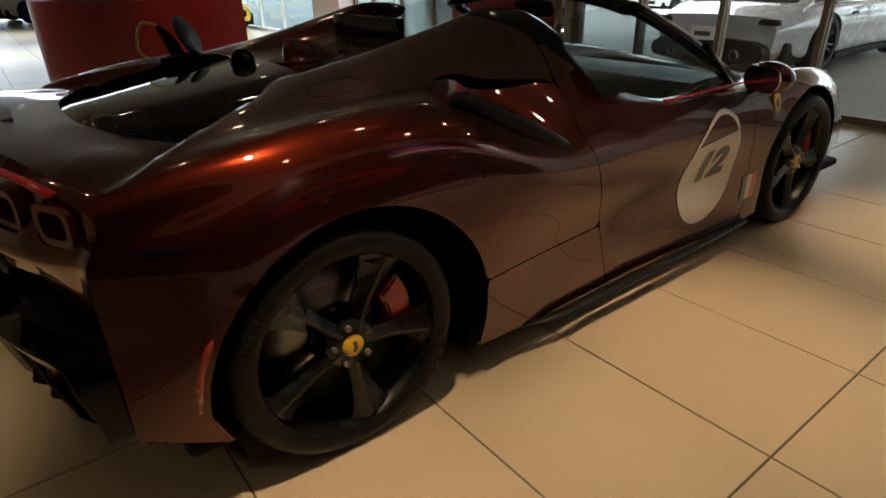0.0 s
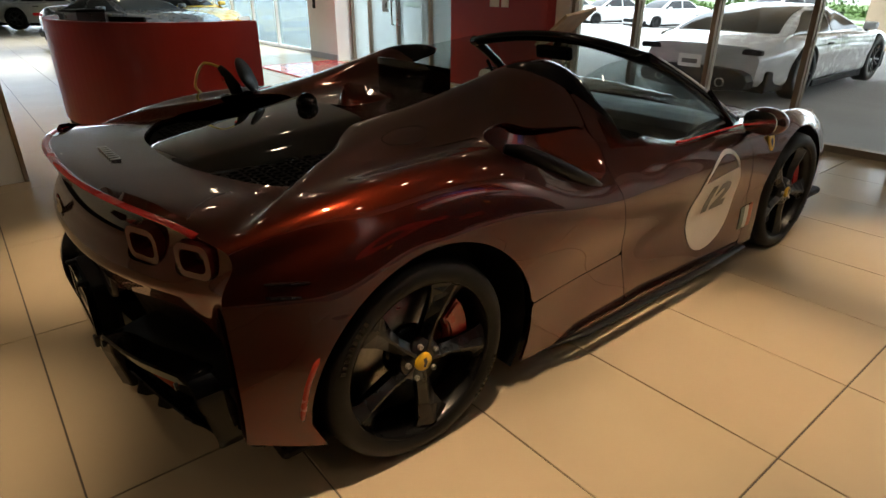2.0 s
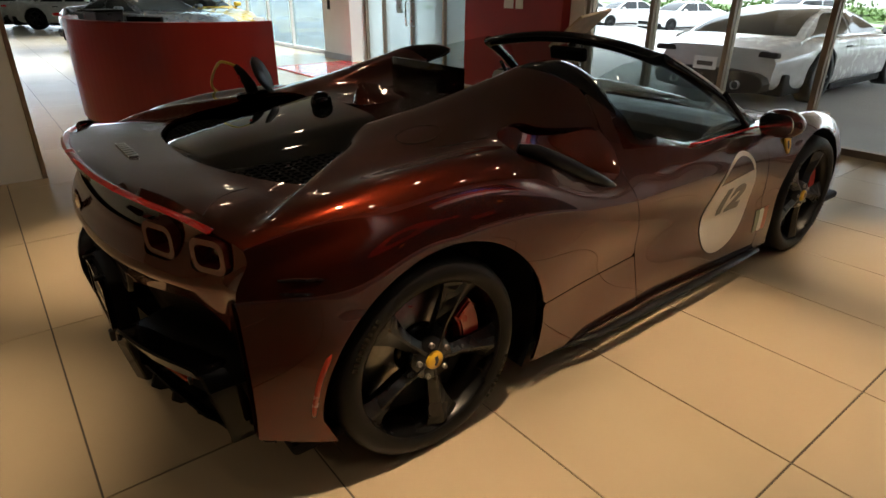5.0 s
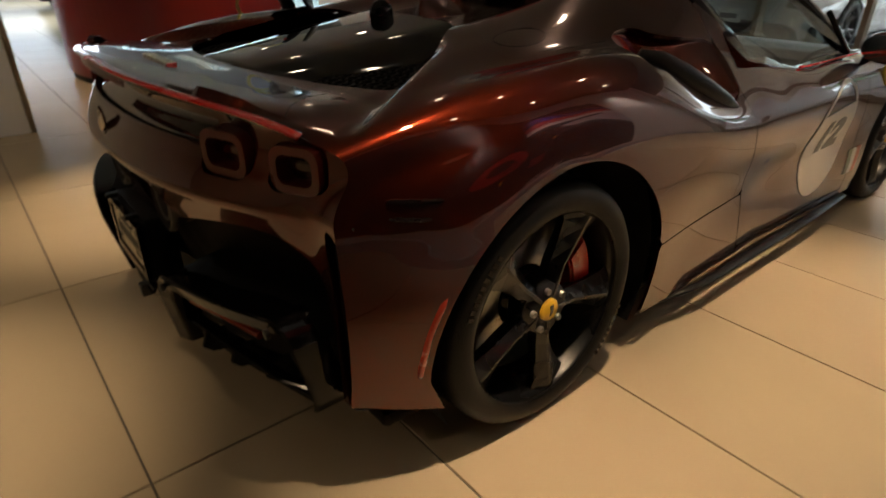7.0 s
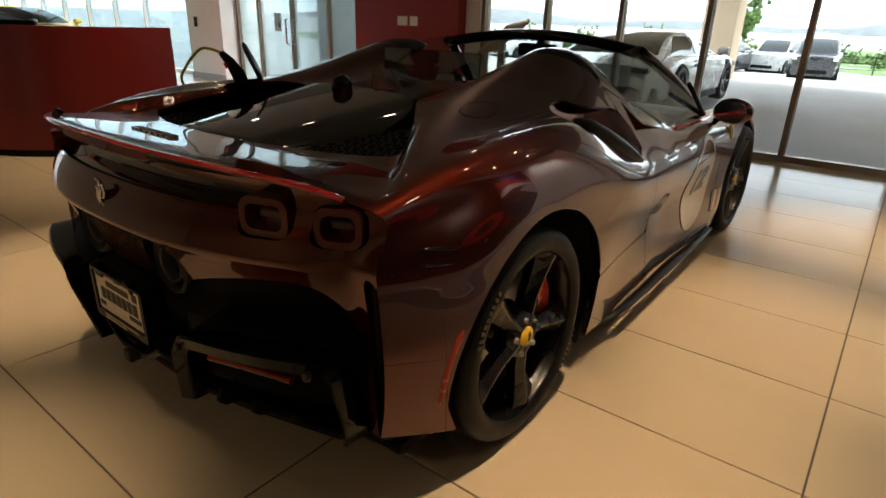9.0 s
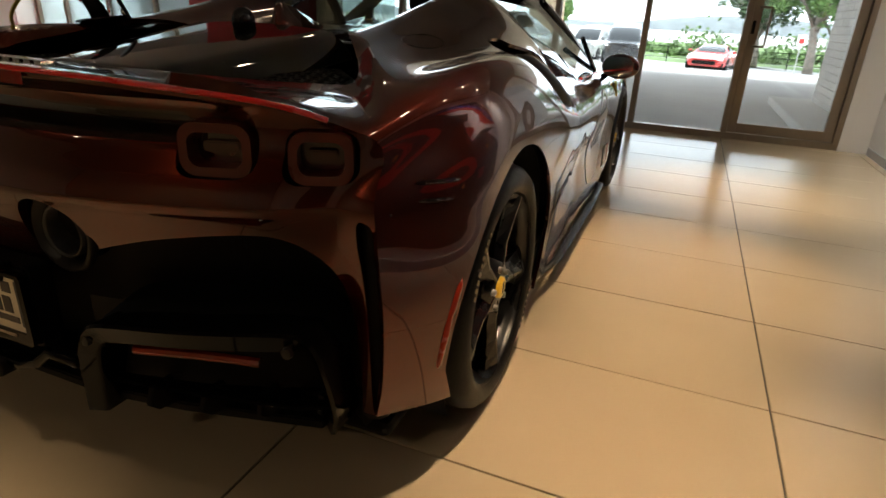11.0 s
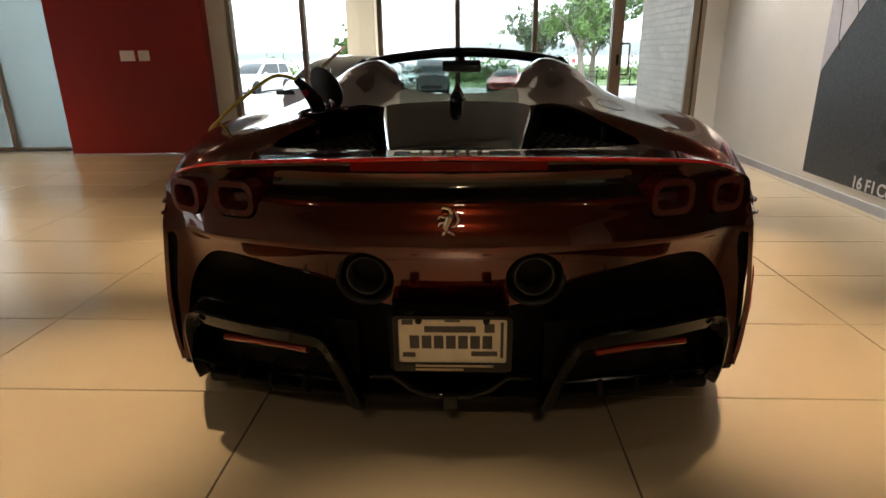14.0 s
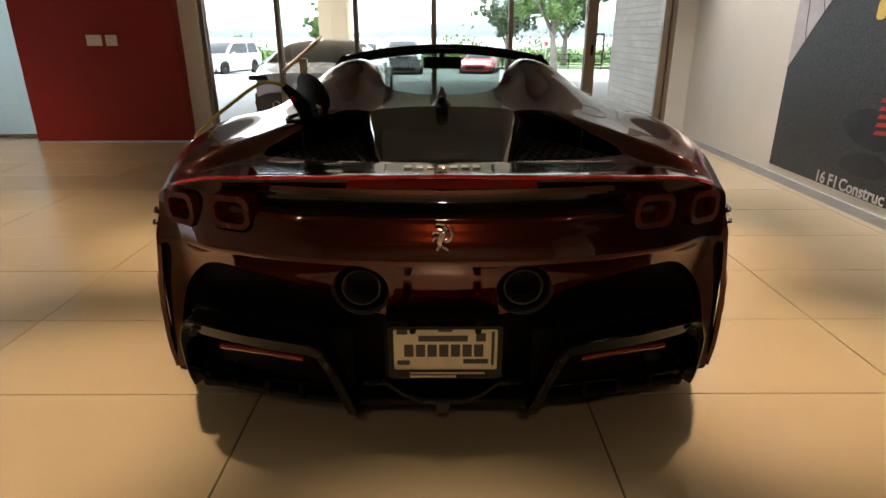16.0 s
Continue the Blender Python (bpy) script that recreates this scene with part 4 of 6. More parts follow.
# diffuser: a bracket each side, reflectors, vertical fins and the middle blade
def bracket(s):
    """A gloss band that runs over and down both sides of the opening, its face leaning in below."""
    path = [(0.790, 0.225), (0.802, 0.26), (0.800, 0.35), (0.79, 0.43), (0.765, 0.478), (0.72, 0.488), (0.55, 0.479), (0.385, 0.470), (0.335, 0.455), (0.305, 0.39), (0.25, 0.21)]
    path = chaikin(path, 2, closed=False)
    bm = bmesh.new()
    prev = None
    n = len(path) - 1
    for i, (x, z) in enumerate(path):
        a, b = path[max(i - 1, 0)], path[min(i + 1, n)]
        d = Vector((b[0] - a[0], b[1] - a[1])).normalized()
        nx, nz = -d.y, d.x
        y = -0.43 - float(bow(min(x, 0.80))) - 0.065 - 0.08 * (x - 0.32) + 0.22 * max(0.0, 0.40 - z)
        t = 0.030 + 0.022 * abs(d.x)
        ring = [bm.verts.new((s * (x + nx * k), y + dy, z + nz * k)) for k, dy in ((0, 0.09), (0, 0.006), (0.006, 0), (t - 0.004, 0.020), (t, 0.026), (t, 0.09))]
        if prev:
            for k in range(6):
                bm.faces.new((prev[k], prev[(k + 1) % 6], ring[(k + 1) % 6], ring[k]))
        prev = ring
    bmesh.ops.recalc_face_normals(bm, faces=bm.faces)
    return part("diffuser_frame", bm, GLOSS_BLACK, car, "gloss black frame")


for s in (-1, 1):
    b = bracket(s)
    rows2 = [(s * x, -0.723 + 0.062 * ((x - 0.40) / 0.25), z) for x, z in ((0.66, 0.397), (0.59, 0.398), (0.53, 0.397), (0.47, 0.395), (0.40, 0.391))]
    part("reflector", tube(rows2, 0.011, 8, flat=0.9), AMBER, b, "dull red reflector")
    # matte filler from the band's top edge in to the tail, and the dark recess behind the reflector
    rows = []
    for x, z in ((0.80, 0.42), (0.77, 0.475), (0.72, 0.486), (0.55, 0.477), (0.385, 0.468), (0.335, 0.452)):
        y = -0.43 - float(bow(x)) - 0.03
        rows.append([(s * x, y, z - 0.004), (s * x * 0.99, y + 0.10, z + 0.02), (s * x * 0.985, y + 0.22, z + 0.03)])
    V, F = grid(np.array(rows))
    part("diffuser_top", sheet(V, F), MATTE_BLACK, b)
    rows = []
    for x in (0.80, 0.65, 0.50, 0.35, 0.26):
        y = -0.43 - float(bow(x)) + 0.03
        rows.append([(s * x, y, 0.47), (s * x, y, 0.29), (s * x, y + 0.16, 0.20)])
    V, F = grid(np.array(rows))
    part("diffuser_back", sheet(V, F), MATTE_BLACK, b)
    part("diffuser_shelf", tube([(s * 0.79, -0.600, 0.300), (s * 0.722, -0.635, 0.300), (s * 0.521, -0.680, 0.298), (s * 0.308, -0.715, 0.294)], 0.016, 8, flat=0.4), GLOSS_BLACK, b)
    for x in (0.75, 0.64, 0.53, 0.42):
        y = -0.43 - float(bow(x)) - 0.02
        part("diffuser_fin", prism([(y, 0.30), (y - 0.012, 0.262), (y + 0.01, 0.240), (y + 0.25, 0.185), (y + 0.25, 0.30)], s * x - 0.007, s * x + 0.007, "x", 0.002), MATTE_BLACK, b)
    for x, y, z in ((0.735, -0.671, 0.446), (0.335, -0.775, 0.42)):
        part("parking_sensor", revolve([(0, -0.004), (0.011, -0.003), (0.012, 0.006)], 16), CARBON, b).matrix_basis = pose(s * x, y - 0.002, z, 0, 0, 90)
blade = [(-0.24, 0.32), (-0.16, 0.325), (-0.11, 0.285), (-0.06, 0.265), (0.06, 0.265), (0.11, 0.285), (0.16, 0.325), (0.24, 0.32)]
part("diffuser_blade", tube([(x, -0.745 + 0.12 * x * x, z) for x, z in blade], 0.012, 8), GLOSS_BLACK, car, smooth=True)
part("diffuser_floor", prism([(-0.74, 0.20), (0.74, 0.20), (0.72, 0.33), (0.25, 0.30), (0, 0.26), (-0.25, 0.30), (-0.72, 0.33)], -0.52, -0.36, "y", 0.01), MATTE_BLACK, car)
# added black blocks that darken the slots where bright slivers showed
for s in (-1, 1):
    part("slot_block", box(s * 0.835 - 0.045, s * 0.835 + 0.045, -0.485, -0.43, 0.34, 0.69, 0.01), MATTE_BLACK, car)
# added to close the underbody, so no light specks break the floor shadow
part("undertray", prism([(-0.77, -0.40), (0.77, -0.40), (0.75, -0.585), (0.45, -0.665), (0.25, -0.70), (-0.25, -0.70), (-0.45, -0.665), (-0.75, -0.585)], 0.212, 0.236, "z", 0.004), MATTE_BLACK, car)
part("tow_eye", box(-0.02, 0.02, -0.775, -0.72, 0.235, 0.275, 0.006), CARBON, car)

# ---- engine bay and rear deck
part("bay_floor", box(-0.60, 0.60, -0.62, 0.52, 0.70, 0.74), MATTE_BLACK, car)
rows = []
for v in np.linspace(0, 1, 24):
    y = 0.225 - 0.66 * v
    hw = 0.352 - 0.112 * v
    zc = 0.994 - 0.090 * v
    r = []
    for u in np.linspace(-1, 1, 29):
        uu = abs(u)
        drop = 0.018 * u * u + 0.07 * max(0, (uu - 0.72) / 0.28) ** 2.2
        r.append((hw * u, y + 0.05 * u * u * v, zc - drop))
    rows.append(r)
for v in (1.03, 1.05):
    r0 = rows[23]
    rows.append([(x * (1 - (v - 1)), -0.435 - (v - 1) * 0.5 + 0.05 * (i / 14 - 1) ** 2, z - (0.02 if v < 1.04 else 0.12)) for i, (x, y, z) in enumerate(r0)])
V, F = grid(np.array(rows))
part("engine_cover", sheet(V, [f[::-1] for f in F]), DARK_GLASS, car, "smoked glass engine cover")
for s in (-1, 1):
    pan = part("bay_vent_panel", prism([(s * 0.20, 0.10), (s * 0.34, 0.17), (s * 0.50, -0.01), (s * 0.62, -0.185), (s * 0.60, -0.26), (s * 0.50, -0.33), (s * 0.20, -0.44)], -0.009, -0.001, "z"), MATTE_BLACK, car)
    pan.matrix_basis = pose(0, 0, 0.872, 2.9)
    bm = bmesh.new()
    for i in range(10):
        for j in range(15):
            x = s * (0.23 + 0.036 * i + (0.018 if j % 2 else 0))
            y = 0.34 - 0.052 * j
            if inside([x * s], [y], [(0.30, 0.10), (0.36, 0.12), (0.485, -0.02), (0.60, -0.19), (0.52, -0.295), (0.24, -0.40)])[0] > 0.018:
                hexa = [(x + 0.019 * math.cos(radians(60 * k + 30)), y + 0.027 * math.sin(radians(60 * k + 30))) for k in range(6)]
                hexi = [(x + 0.012 * math.cos(radians(60 * k + 30)), y + 0.018 * math.sin(radians(60 * k + 30))) for k in range(6)]
                ring_frame(hexa, hexi, -0.001, 0.008, "z", bm)
    mesh = part("bay_mesh", bm, MATTE_BLACK, car, "black honeycomb mesh")
    mesh["kind"] = "stuff"
    mesh.matrix_basis = pose(0, 0, 0.872, 2.9)
# aerial fin and the rear camera stalk
prof = [(0.30, 0.975), (0.315, 1.055), (0.345, 1.068), (0.42, 1.050), (0.52, 1.015), (0.60, 0.990)]
bm = bmesh.new()
L0, L1, L2 = [], [], []
for i, (y, z) in enumerate(prof):
    w = 0.042 * math.sin(math.pi * (0.25 + 0.7 * (1 - i / 5)) * 0.9) + 0.004
    L0.append(bm.verts.new((-w, y, 0.975)))
    L1.append(bm.verts.new((0, y, z)))
    L2.append(bm.verts.new((w, y, 0.975)))
for i in range(5):
    bm.faces.new((L0[i], L1[i], L1[i + 1], L0[i + 1]))
    bm.faces.new((L1[i], L2[i], L2[i + 1], L1[i + 1]))
bm.faces.new((L0[0], L2[0], L1[0]))
bmesh.ops.recalc_face_normals(bm, faces=bm.faces)
bmesh.ops.bevel(bm, geom=bm.edges[:], offset=0.006, segments=2, affect="EDGES")
part("aerial_fin", bm, PAINT, car, smooth=True)
part("camera_stalk", tube([(0, 0.30, 0.965), (0, 0.24, 0.975), (0, 0.16, 0.985)], [0.02, 0.018, 0.016], 10, flat=0.6), GLOSS_BLACK, car, smooth=True)
bm = revolve([(0.0, -0.028), (0.022, -0.026), (0.038, -0.01), (0.038, 0.008), (0.028, 0.024), (0.0, 0.028)], 24)
bmesh.ops.scale(bm, vec=(0.9, 1.15, 1.15), verts=bm.verts)
part("camera_pod", bm, GLOSS_BLACK, car, smooth=True).matrix_basis = pose(0, 0.15, 0.998)

def side_x(y, z):
    d = (SV[:, 1] - y) ** 2 + (SV[:, 2] - z) ** 2 + np.where(SV[:, 0] < 0.5, 9, 0)
    i = np.argsort(d)[:4]
    w = 1 / (d[i] + 1e-7)
    return float((SV[i, 0] * w).sum() / w.sum())


# ---- side intakes
zs = np.linspace(0.68, 1.03, 15)
front_x = spl(zs, [side_x(0.968, z) for z in zs])
for s in (-1, 1):
    rows = []
    for y in np.linspace(0.33, 0.976, 26):
        f = float(smoothstep(0.33, 0.972, y))
        r = []
        for z in np.linspace(0.70, 1.02, 16):
            x = (0.72 - 0.20 * (z - 0.74)) * (1 - f) + (front_x(z) - 0.001) * f
            r.append((s * x, y, z))
        rows.append(r)
    V, F = grid(np.array(rows))
    top = np.interp(V[:, 1], [0.33, 0.42, 0.50, 0.585, 0.62, 0.80, 0.93, 0.975], [0.93, 0.945, 0.975, 0.98, 0.966, 0.946, 0.934, 0.90])
    V, F = clip(V, F, top + 0.004 - V[:, 2])
    part("intake_inner_panel", sheet(V, F if s > 0 else [f[::-1] for f in F]), PAINT, car)
    bx = part("intake_duct", box(s * 0.70 - 0.09, s * 0.70 + 0.09, 0.26, 0.36, 0.78, 0.94, 0.01), MATTE_BLACK, car)
    pts = [(s * 0.815, 0.46, 0.93), (s * 0.84, 0.52, 0.915), (s * 0.868, 0.60, 0.875), (s * 0.90, 0.70, 0.825), (s * 0.922, 0.80, 0.776), (s * 0.935, 0.86, 0.752)]
    part("intake_vane", tube(pts, [0.014, 0.022, 0.026, 0.024, 0.018, 0.005], 10, flat=1.2), CARBON, car, "satin black vane", smooth=True)
# filler cap ring on the right buttress
cap = [(0.60 + 0.055 * math.cos(a), 0.20 + 0.085 * math.sin(a)) for a in np.linspace(0, 2 * math.pi, 40)]


def shell_top(x, y):
    d = (SV[:, 0] - x) ** 2 + (SV[:, 1] - y) ** 2 + np.where(SV[:, 2] < 0.7, 9, 0)
    i = np.argsort(d)[:4]
    w = 1 / (d[i] + 1e-9)
    return float((SV[i, 2] * w).sum() / w.sum())


# deck lettering as plain chrome bars
for k in range(7):
    x = -0.096 + 0.032 * k
    z = shell_top(x, -0.585)
    part("deck_letter_bar", box(x - 0.011, x + 0.011, -0.600, -0.570, z - 0.001, z + 0.007, 0.0015), CHROME, car)

part("filler_seam", tube([(x, y, shell_top(x, y) - 0.0012) for x, y in cap], 0.0022, 5), MATTE_BLACK, car)

def seam(pts):
    fine = chaikin(pts, 2, closed=False)
    return tube([(x, y, shell_top(x, y) - 0.001) for x, y in fine], 0.0018, 5)


for s in (-1, 1):
    part("panel_seam", seam([(s * 0.74, 0.40), (s * 0.735, 0.33), (s * 0.72, 0.24), (s * 0.70, 0.18)]), MATTE_BLACK, car)
    part("deck_seam", seam([(s * 0.70, -0.555), (s * 0.63, -0.51), (s * 0.57, -0.44), (s * 0.54, -0.37)]), MATTE_BLACK, car)

# ---- charging flap, plug and cable on the left wing
zz = shell_top(-0.515, 0.07)
socket = part("charge_socket", revolve([(0.0, -0.03), (0.062, -0.03), (0.075, 0.004), (0.082, 0.006), (0.085, 0.0)], 32, "z"), GLOSS_BLACK, car, smooth=True)
socket.matrix_basis = pose(-0.515, 0.07, zz + 0.004, 4, -8, 0)
flap = part("charge_flap", revolve([(0.0, 0.0), (0.080, 0.0), (0.084, 0.005), (0.080, 0.012), (0.0, 0.014)], 36, "z"), CARBON, car, "dark open charging flap", smooth=True)
flap.matrix_basis = pose(-0.495, 0.105, 1.055, -28, 62, 20)
part("flap_hinge", tube([(-0.475, 0.13, zz), (-0.470, 0.125, zz + 0.02), (-0.478, 0.115, zz + 0.04)], 0.011, 8), ALU, car, smooth=True)
plug = part("charge_plug", tube([(-0.515, 0.065, zz), (-0.525, 0.058, zz + 0.035), (-0.553, 0.040, zz + 0.085), (-0.581, 0.024, 1.091)], [0.028, 0.028, 0.020, 0.013], 14), MATTE_BLACK, car, "black charging plug", smooth=True)
part("plug_label", tube([(-0.548, 0.028, zz + 0.06), (-0.556, 0.022, zz + 0.08)], 0.010, 8), CALIPER, plug)
ctl = np.array([(-0.581, 0.024, 1.091), (-0.615, -0.006, 1.105), (-0.66, -0.025, 1.100), (-0.76, -0.03, 1.035), (-0.873, 0.0, 0.955), (-0.985, 0.14, 0.86), (-1.04, 0.45, zz - 0.35), (-1.06, 0.60, 0.35), (-1.07, 0.75, 0.06), (-1.08, 1.0, 0.016), (-1.15, 1.8, 0.016), (-1.6, 3.4, 0.016), (-2.6, 4.7, 0.016), (-3.02, 5.12, 0.016)])
tt = np.linspace(0, len(ctl) - 1, 90)
cable_pts = np.stack([spl(range(len(ctl)), ctl[:, k])(tt) for k in range(3)], 1)
cable = tagged(part("charging_cable", tube([tuple(p) for p in cable_pts], 0.0062, 8), CABLE, None, smooth=True), "yellow charging cable running from car to floor", "cable")

# ---- screen, side glass, mirrors, cabin
def ws(u, v):
    """The windscreen: u across from -1 to 1, v up from the cowl to the header."""
    hw = 0.77 - 0.18 * v
    x = hw * u
    y = 2.32 - 0.70 * v - 0.20 * u * u * (1 - 0.85 * v)
    z = 0.80 + 0.375 * v + 0.02 * math.sin(v * math.pi) - 0.055 * u * u * v
    return (x, y, z)


P = np.array([[ws(u, v) for v in np.linspace(0, 1, 12)] for u in np.linspace(-1, 1, 26)])
V, F = grid(P)
w = part("windscreen", sheet(V, F), CAR_GLASS, car)
w.visible_shadow = False
part("windscreen_header", tube([tuple(np.array(ws(u, 1.0)) + (0, -0.012, 0.006 - 0.008 * u * u)) for u in np.linspace(-0.99, 0.99, 26)], 0.046, 12, flat=0.62), GLOSS_BLACK, car, "black screen frame", smooth=True)
for s in (-1, 1):
    part("screen_pillar", tube([tuple(np.array(ws(s, v)) + (s * 0.006, 0, 0)) for v in np.linspace(-0.02, 1.02, 14)], [0.030] * 10 + [0.031, 0.032, 0.033, 0.034], 12, flat=0.8), GLOSS_BLACK, car, "black screen pillar", smooth=True)
    part("pillar_strip", tube([tuple(np.array(ws(s, v)) + (s * 0.026, 0.018, 0.012)) for v in np.linspace(0.0, 0.97, 12)], 0.007, 8), ALU, car, smooth=True)
    # side glass
    rows = []
    for a in np.linspace(0, 1, 16):
        r = []
        y0b, y1b = 1.06 + 1.06 * a, None
        belt = np.interp(y0b, [1.06, 1.5, 2.12], [0.86, 0.785, 0.785])
        yt = 1.05 + 0.53 * a
        zt = np.interp(a, [0, 0.4, 1.0], [1.06, 1.12, 1.155])
        for b in np.linspace(0, 1, 8):
            r.append((s * (0.845 - 0.25 * b - 0.03 * b * (1 - b)), y0b + (yt - y0b) * b, belt + (zt - belt) * b))
        rows.append(r)
    V, F = grid(np.array(rows))
    g = part("side_window", sheet(V, F), CAR_GLASS, car)
    g.visible_shadow = False
    belt_pts = [(s * 0.852, y, float(np.interp(y, [1.06, 1.3, 1.55, 2.12], [0.868, 0.81, 0.787, 0.79])) + 0.004) for y in np.linspace(1.5, 2.12, 18)]
    part("belt_strip", tube(belt_pts, 0.0055, 8), RED_TRIM, car, "red belt strip", smooth=True)
    qp = [(s * 0.835, 2.03, 0.80), (s * 0.80, 1.93, 0.90), (s * 0.775, 1.86, 0.97)]
    part("quarter_post", tube(qp, 0.012, 8), GLOSS_BLACK, car, smooth=True)
    # mirror
    bm = bmesh.new()
    bmesh.ops.create_uvsphere(bm, u_segments=24, v_segments=14, radius=1.0)
    for v in bm.verts:
        v.co = Vector((v.co.x * 0.105, v.co.y * (0.10 if v.co.y > 0 else 0.045), v.co.z * 0.068))
    mir = part("door_mirror", bm, PAINT, car, smooth=True)
    mir.matrix_basis = pose(s * 0.965, 2.09, 0.828, 0, 0, -s * 8)
    part("mirror_glass", prism(rounded(0.17, 0.105, 0.05), -0.05, -0.044, "y"), CHROME, mir)
    part("mirror_arm", tube([(s * 0.86, 2.17, 0.755), (s * 0.90, 2.15, 0.785), (s * 0.945, 2.12, 0.82)], [0.03, 0.022, 0.024], 10, flat=0.6), GLOSS_BLACK, car, smooth=True)
    # wing badge
    sh = chaikin([(-0.028, 0.045), (0.028, 0.045), (0.030, 0.0), (0.018, -0.03), (0.0, -0.048), (-0.018, -0.03), (-0.030, 0.0)], 1)
    b = part("wing_badge", prism(sh, -0.004, 0.004, "x", 0.0015), YELLOW, car, "yellow shield badge")
    b.matrix_basis = pose(s * (side_x(2.28, 0.69) + 0.002), 2.28, 0.69, 0, -s * 14, 0)
    part("badge_mark", prism([(-0.008, 0.018), (0.006, 0.022), (0.012, 0.002), (0.004, -0.022), (-0.006, -0.02), (-0.010, 0.0)], s * 0.0042, s * 0.0055, "x"), INK, b)
    # side skirt
    sk = [(s * 0.93, 0.60, 0.125), (s * 0.962, 0.85, 0.12), (s * 0.958, 1.2, 0.118), (s * 0.955, 1.8, 0.118), (s * 0.945, 2.20, 0.125)]
    part("side_skirt", tube(sk, [0.008, 0.018, 0.022, 0.022, 0.018], 12, flat=0.5), CARBON, car, "black side skirt", smooth=True)
    part("front_splitter", tube([(s * 0.82, 3.22, 0.14), (s * 0.80, 3.35, 0.13), (s * 0.70, 3.55, 0.13), (s * 0.45, 3.72, 0.13)], 0.025, 10, flat=0.4), CARBON, car, smooth=True)
    part("side_marker", tube([(s * 0.915, 3.06, 0.36), (s * 0.905, 3.10, 0.45), (s * 0.885, 3.12, 0.52)], 0.012, 8, flat=0.5), AMBER, car)
    hl = part("headlamp", tube([(s * 0.80, 3.05, 0.742), (s * 0.70, 3.3, 0.685), (s * 0.58, 3.5, 0.615)], [0.03, 0.045, 0.03], 12, flat=0.35), ALU, car, smooth=True)
    # rear side reflector and breather slits
    refl = []
    for a in np.linspace(0.02, 0.52, 12):
        y, z = 0.03 - 0.442 * math.cos(a), 0.305 + 0.442 * math.sin(a)
        refl.append((s * (side_x(y, z) - 0.003), y, z))
    part("side_reflector", tube(refl, [0.002] + [0.009] * 10 + [0.002], 8), AMBER, car, "red side reflector", smooth=True)
    for k, (z, ya, yb) in enumerate(((0.738, -0.345, -0.452), (0.703, -0.375, -0.455))):
        pts = [(s * (side_x(y, z) + 0.001), y, z + 0.01 * (t)) for t, y in zip(np.linspace(0, 1, 8), np.linspace(ya, yb, 8))]
        part("breather_slit", tube(pts, [0.002] + [0.0065] * 6 + [0.002], 6, flat=0.7), GLOSS_BLACK, car)

part("rear_view_mirror", box(-0.12, 0.12, -0.02, 0.02, -0.035, 0.035, 0.015), MATTE_BLACK, car).matrix_basis = pose(0, 1.62, 1.10, 12, 0, 0)
part("mirror_stem", tube([(0, 1.63, 1.12), (0, 1.66, 1.16)], 0.02, 8), MATTE_BLACK, car)
part("dashboard", prism(chaikin([(1.80, 0.55), (1.72, 0.72), (1.80, 0.80), (2.05, 0.82), (2.34, 0.79), (2.36, 0.5)], 1), -0.77, 0.77, "x", 0.02), DASH, car)
part("cabin_floor", box(-0.78, 0.78, 0.66, 2.4, 0.17, 0.22, 0.02), DASH, car)
part("cabin_bulkhead", box(-0.68, 0.68, 0.66, 0.74, 0.2, 0.93, 0.02), DASH, car)
part("centre_tunnel", box(-0.13, 0.13, 0.75, 1.9, 0.2, 0.56, 0.04), DASH, car)
d = part("wind_deflector", box(-0.27, 0.27, 0.668, 0.674, 0.99, 1.12, 0.002), CAR_GLASS, car)
d.visible_shadow = False
for s in (-1, 1):
    part("door_card", box(s * 0.80 - 0.03, s * 0.80 + 0.03, 1.05, 2.05, 0.25, 0.775, 0.02), LEATHER, car)
    seat = part("seat", box(-0.25, 0.25, -0.27, 0.27, 0.22, 0.42, 0.06), LEATHER, car, "dark leather bucket seat")
    seat.matrix_basis = pose(s * 0.40, 1.28, 0)
    b = part("seat_back", box(-0.25, 0.25, -0.06, 0.06, 0.0, 0.56, 0.05), LEATHER, seat)
    b.matrix_basis = pose(0, -0.27, 0.36, 14, 0, 0)
    for q in (-1, 1):
        part("seat_bolster", box(q * 0.22 - 0.05, q * 0.22 + 0.05, -0.05, 0.11, 0.02, 0.5, 0.04), LEATHER, b)
    bm = bmesh.new()
    bmesh.ops.create_uvsphere(bm, u_segments=20, v_segments=12, radius=1.0, matrix=Matrix.LocRotScale((0, 0, 0.61), None, (0.13, 0.05, 0.105)))
    part("headrest", bm, LEATHER, b, smooth=True)
st = part("steering_wheel", bmesh.new(), MATTE_BLACK, car)
bm = tube([(0.175 * math.cos(a), 0, 0.165 * math.sin(a)) for a in np.linspace(0, 2 * math.pi, 36)], 0.016, 8)
box(-0.16, 0.16, -0.012, 0.012, -0.02, 0.02, bm=bm)
box(-0.06, 0.06, -0.02, 0.02, -0.05, 0.05, bm=bm)
bm.to_mesh(st.data)
bm.free()
st.matrix_basis = pose(-0.40, 1.70, 0.72, -22, 0, 0)


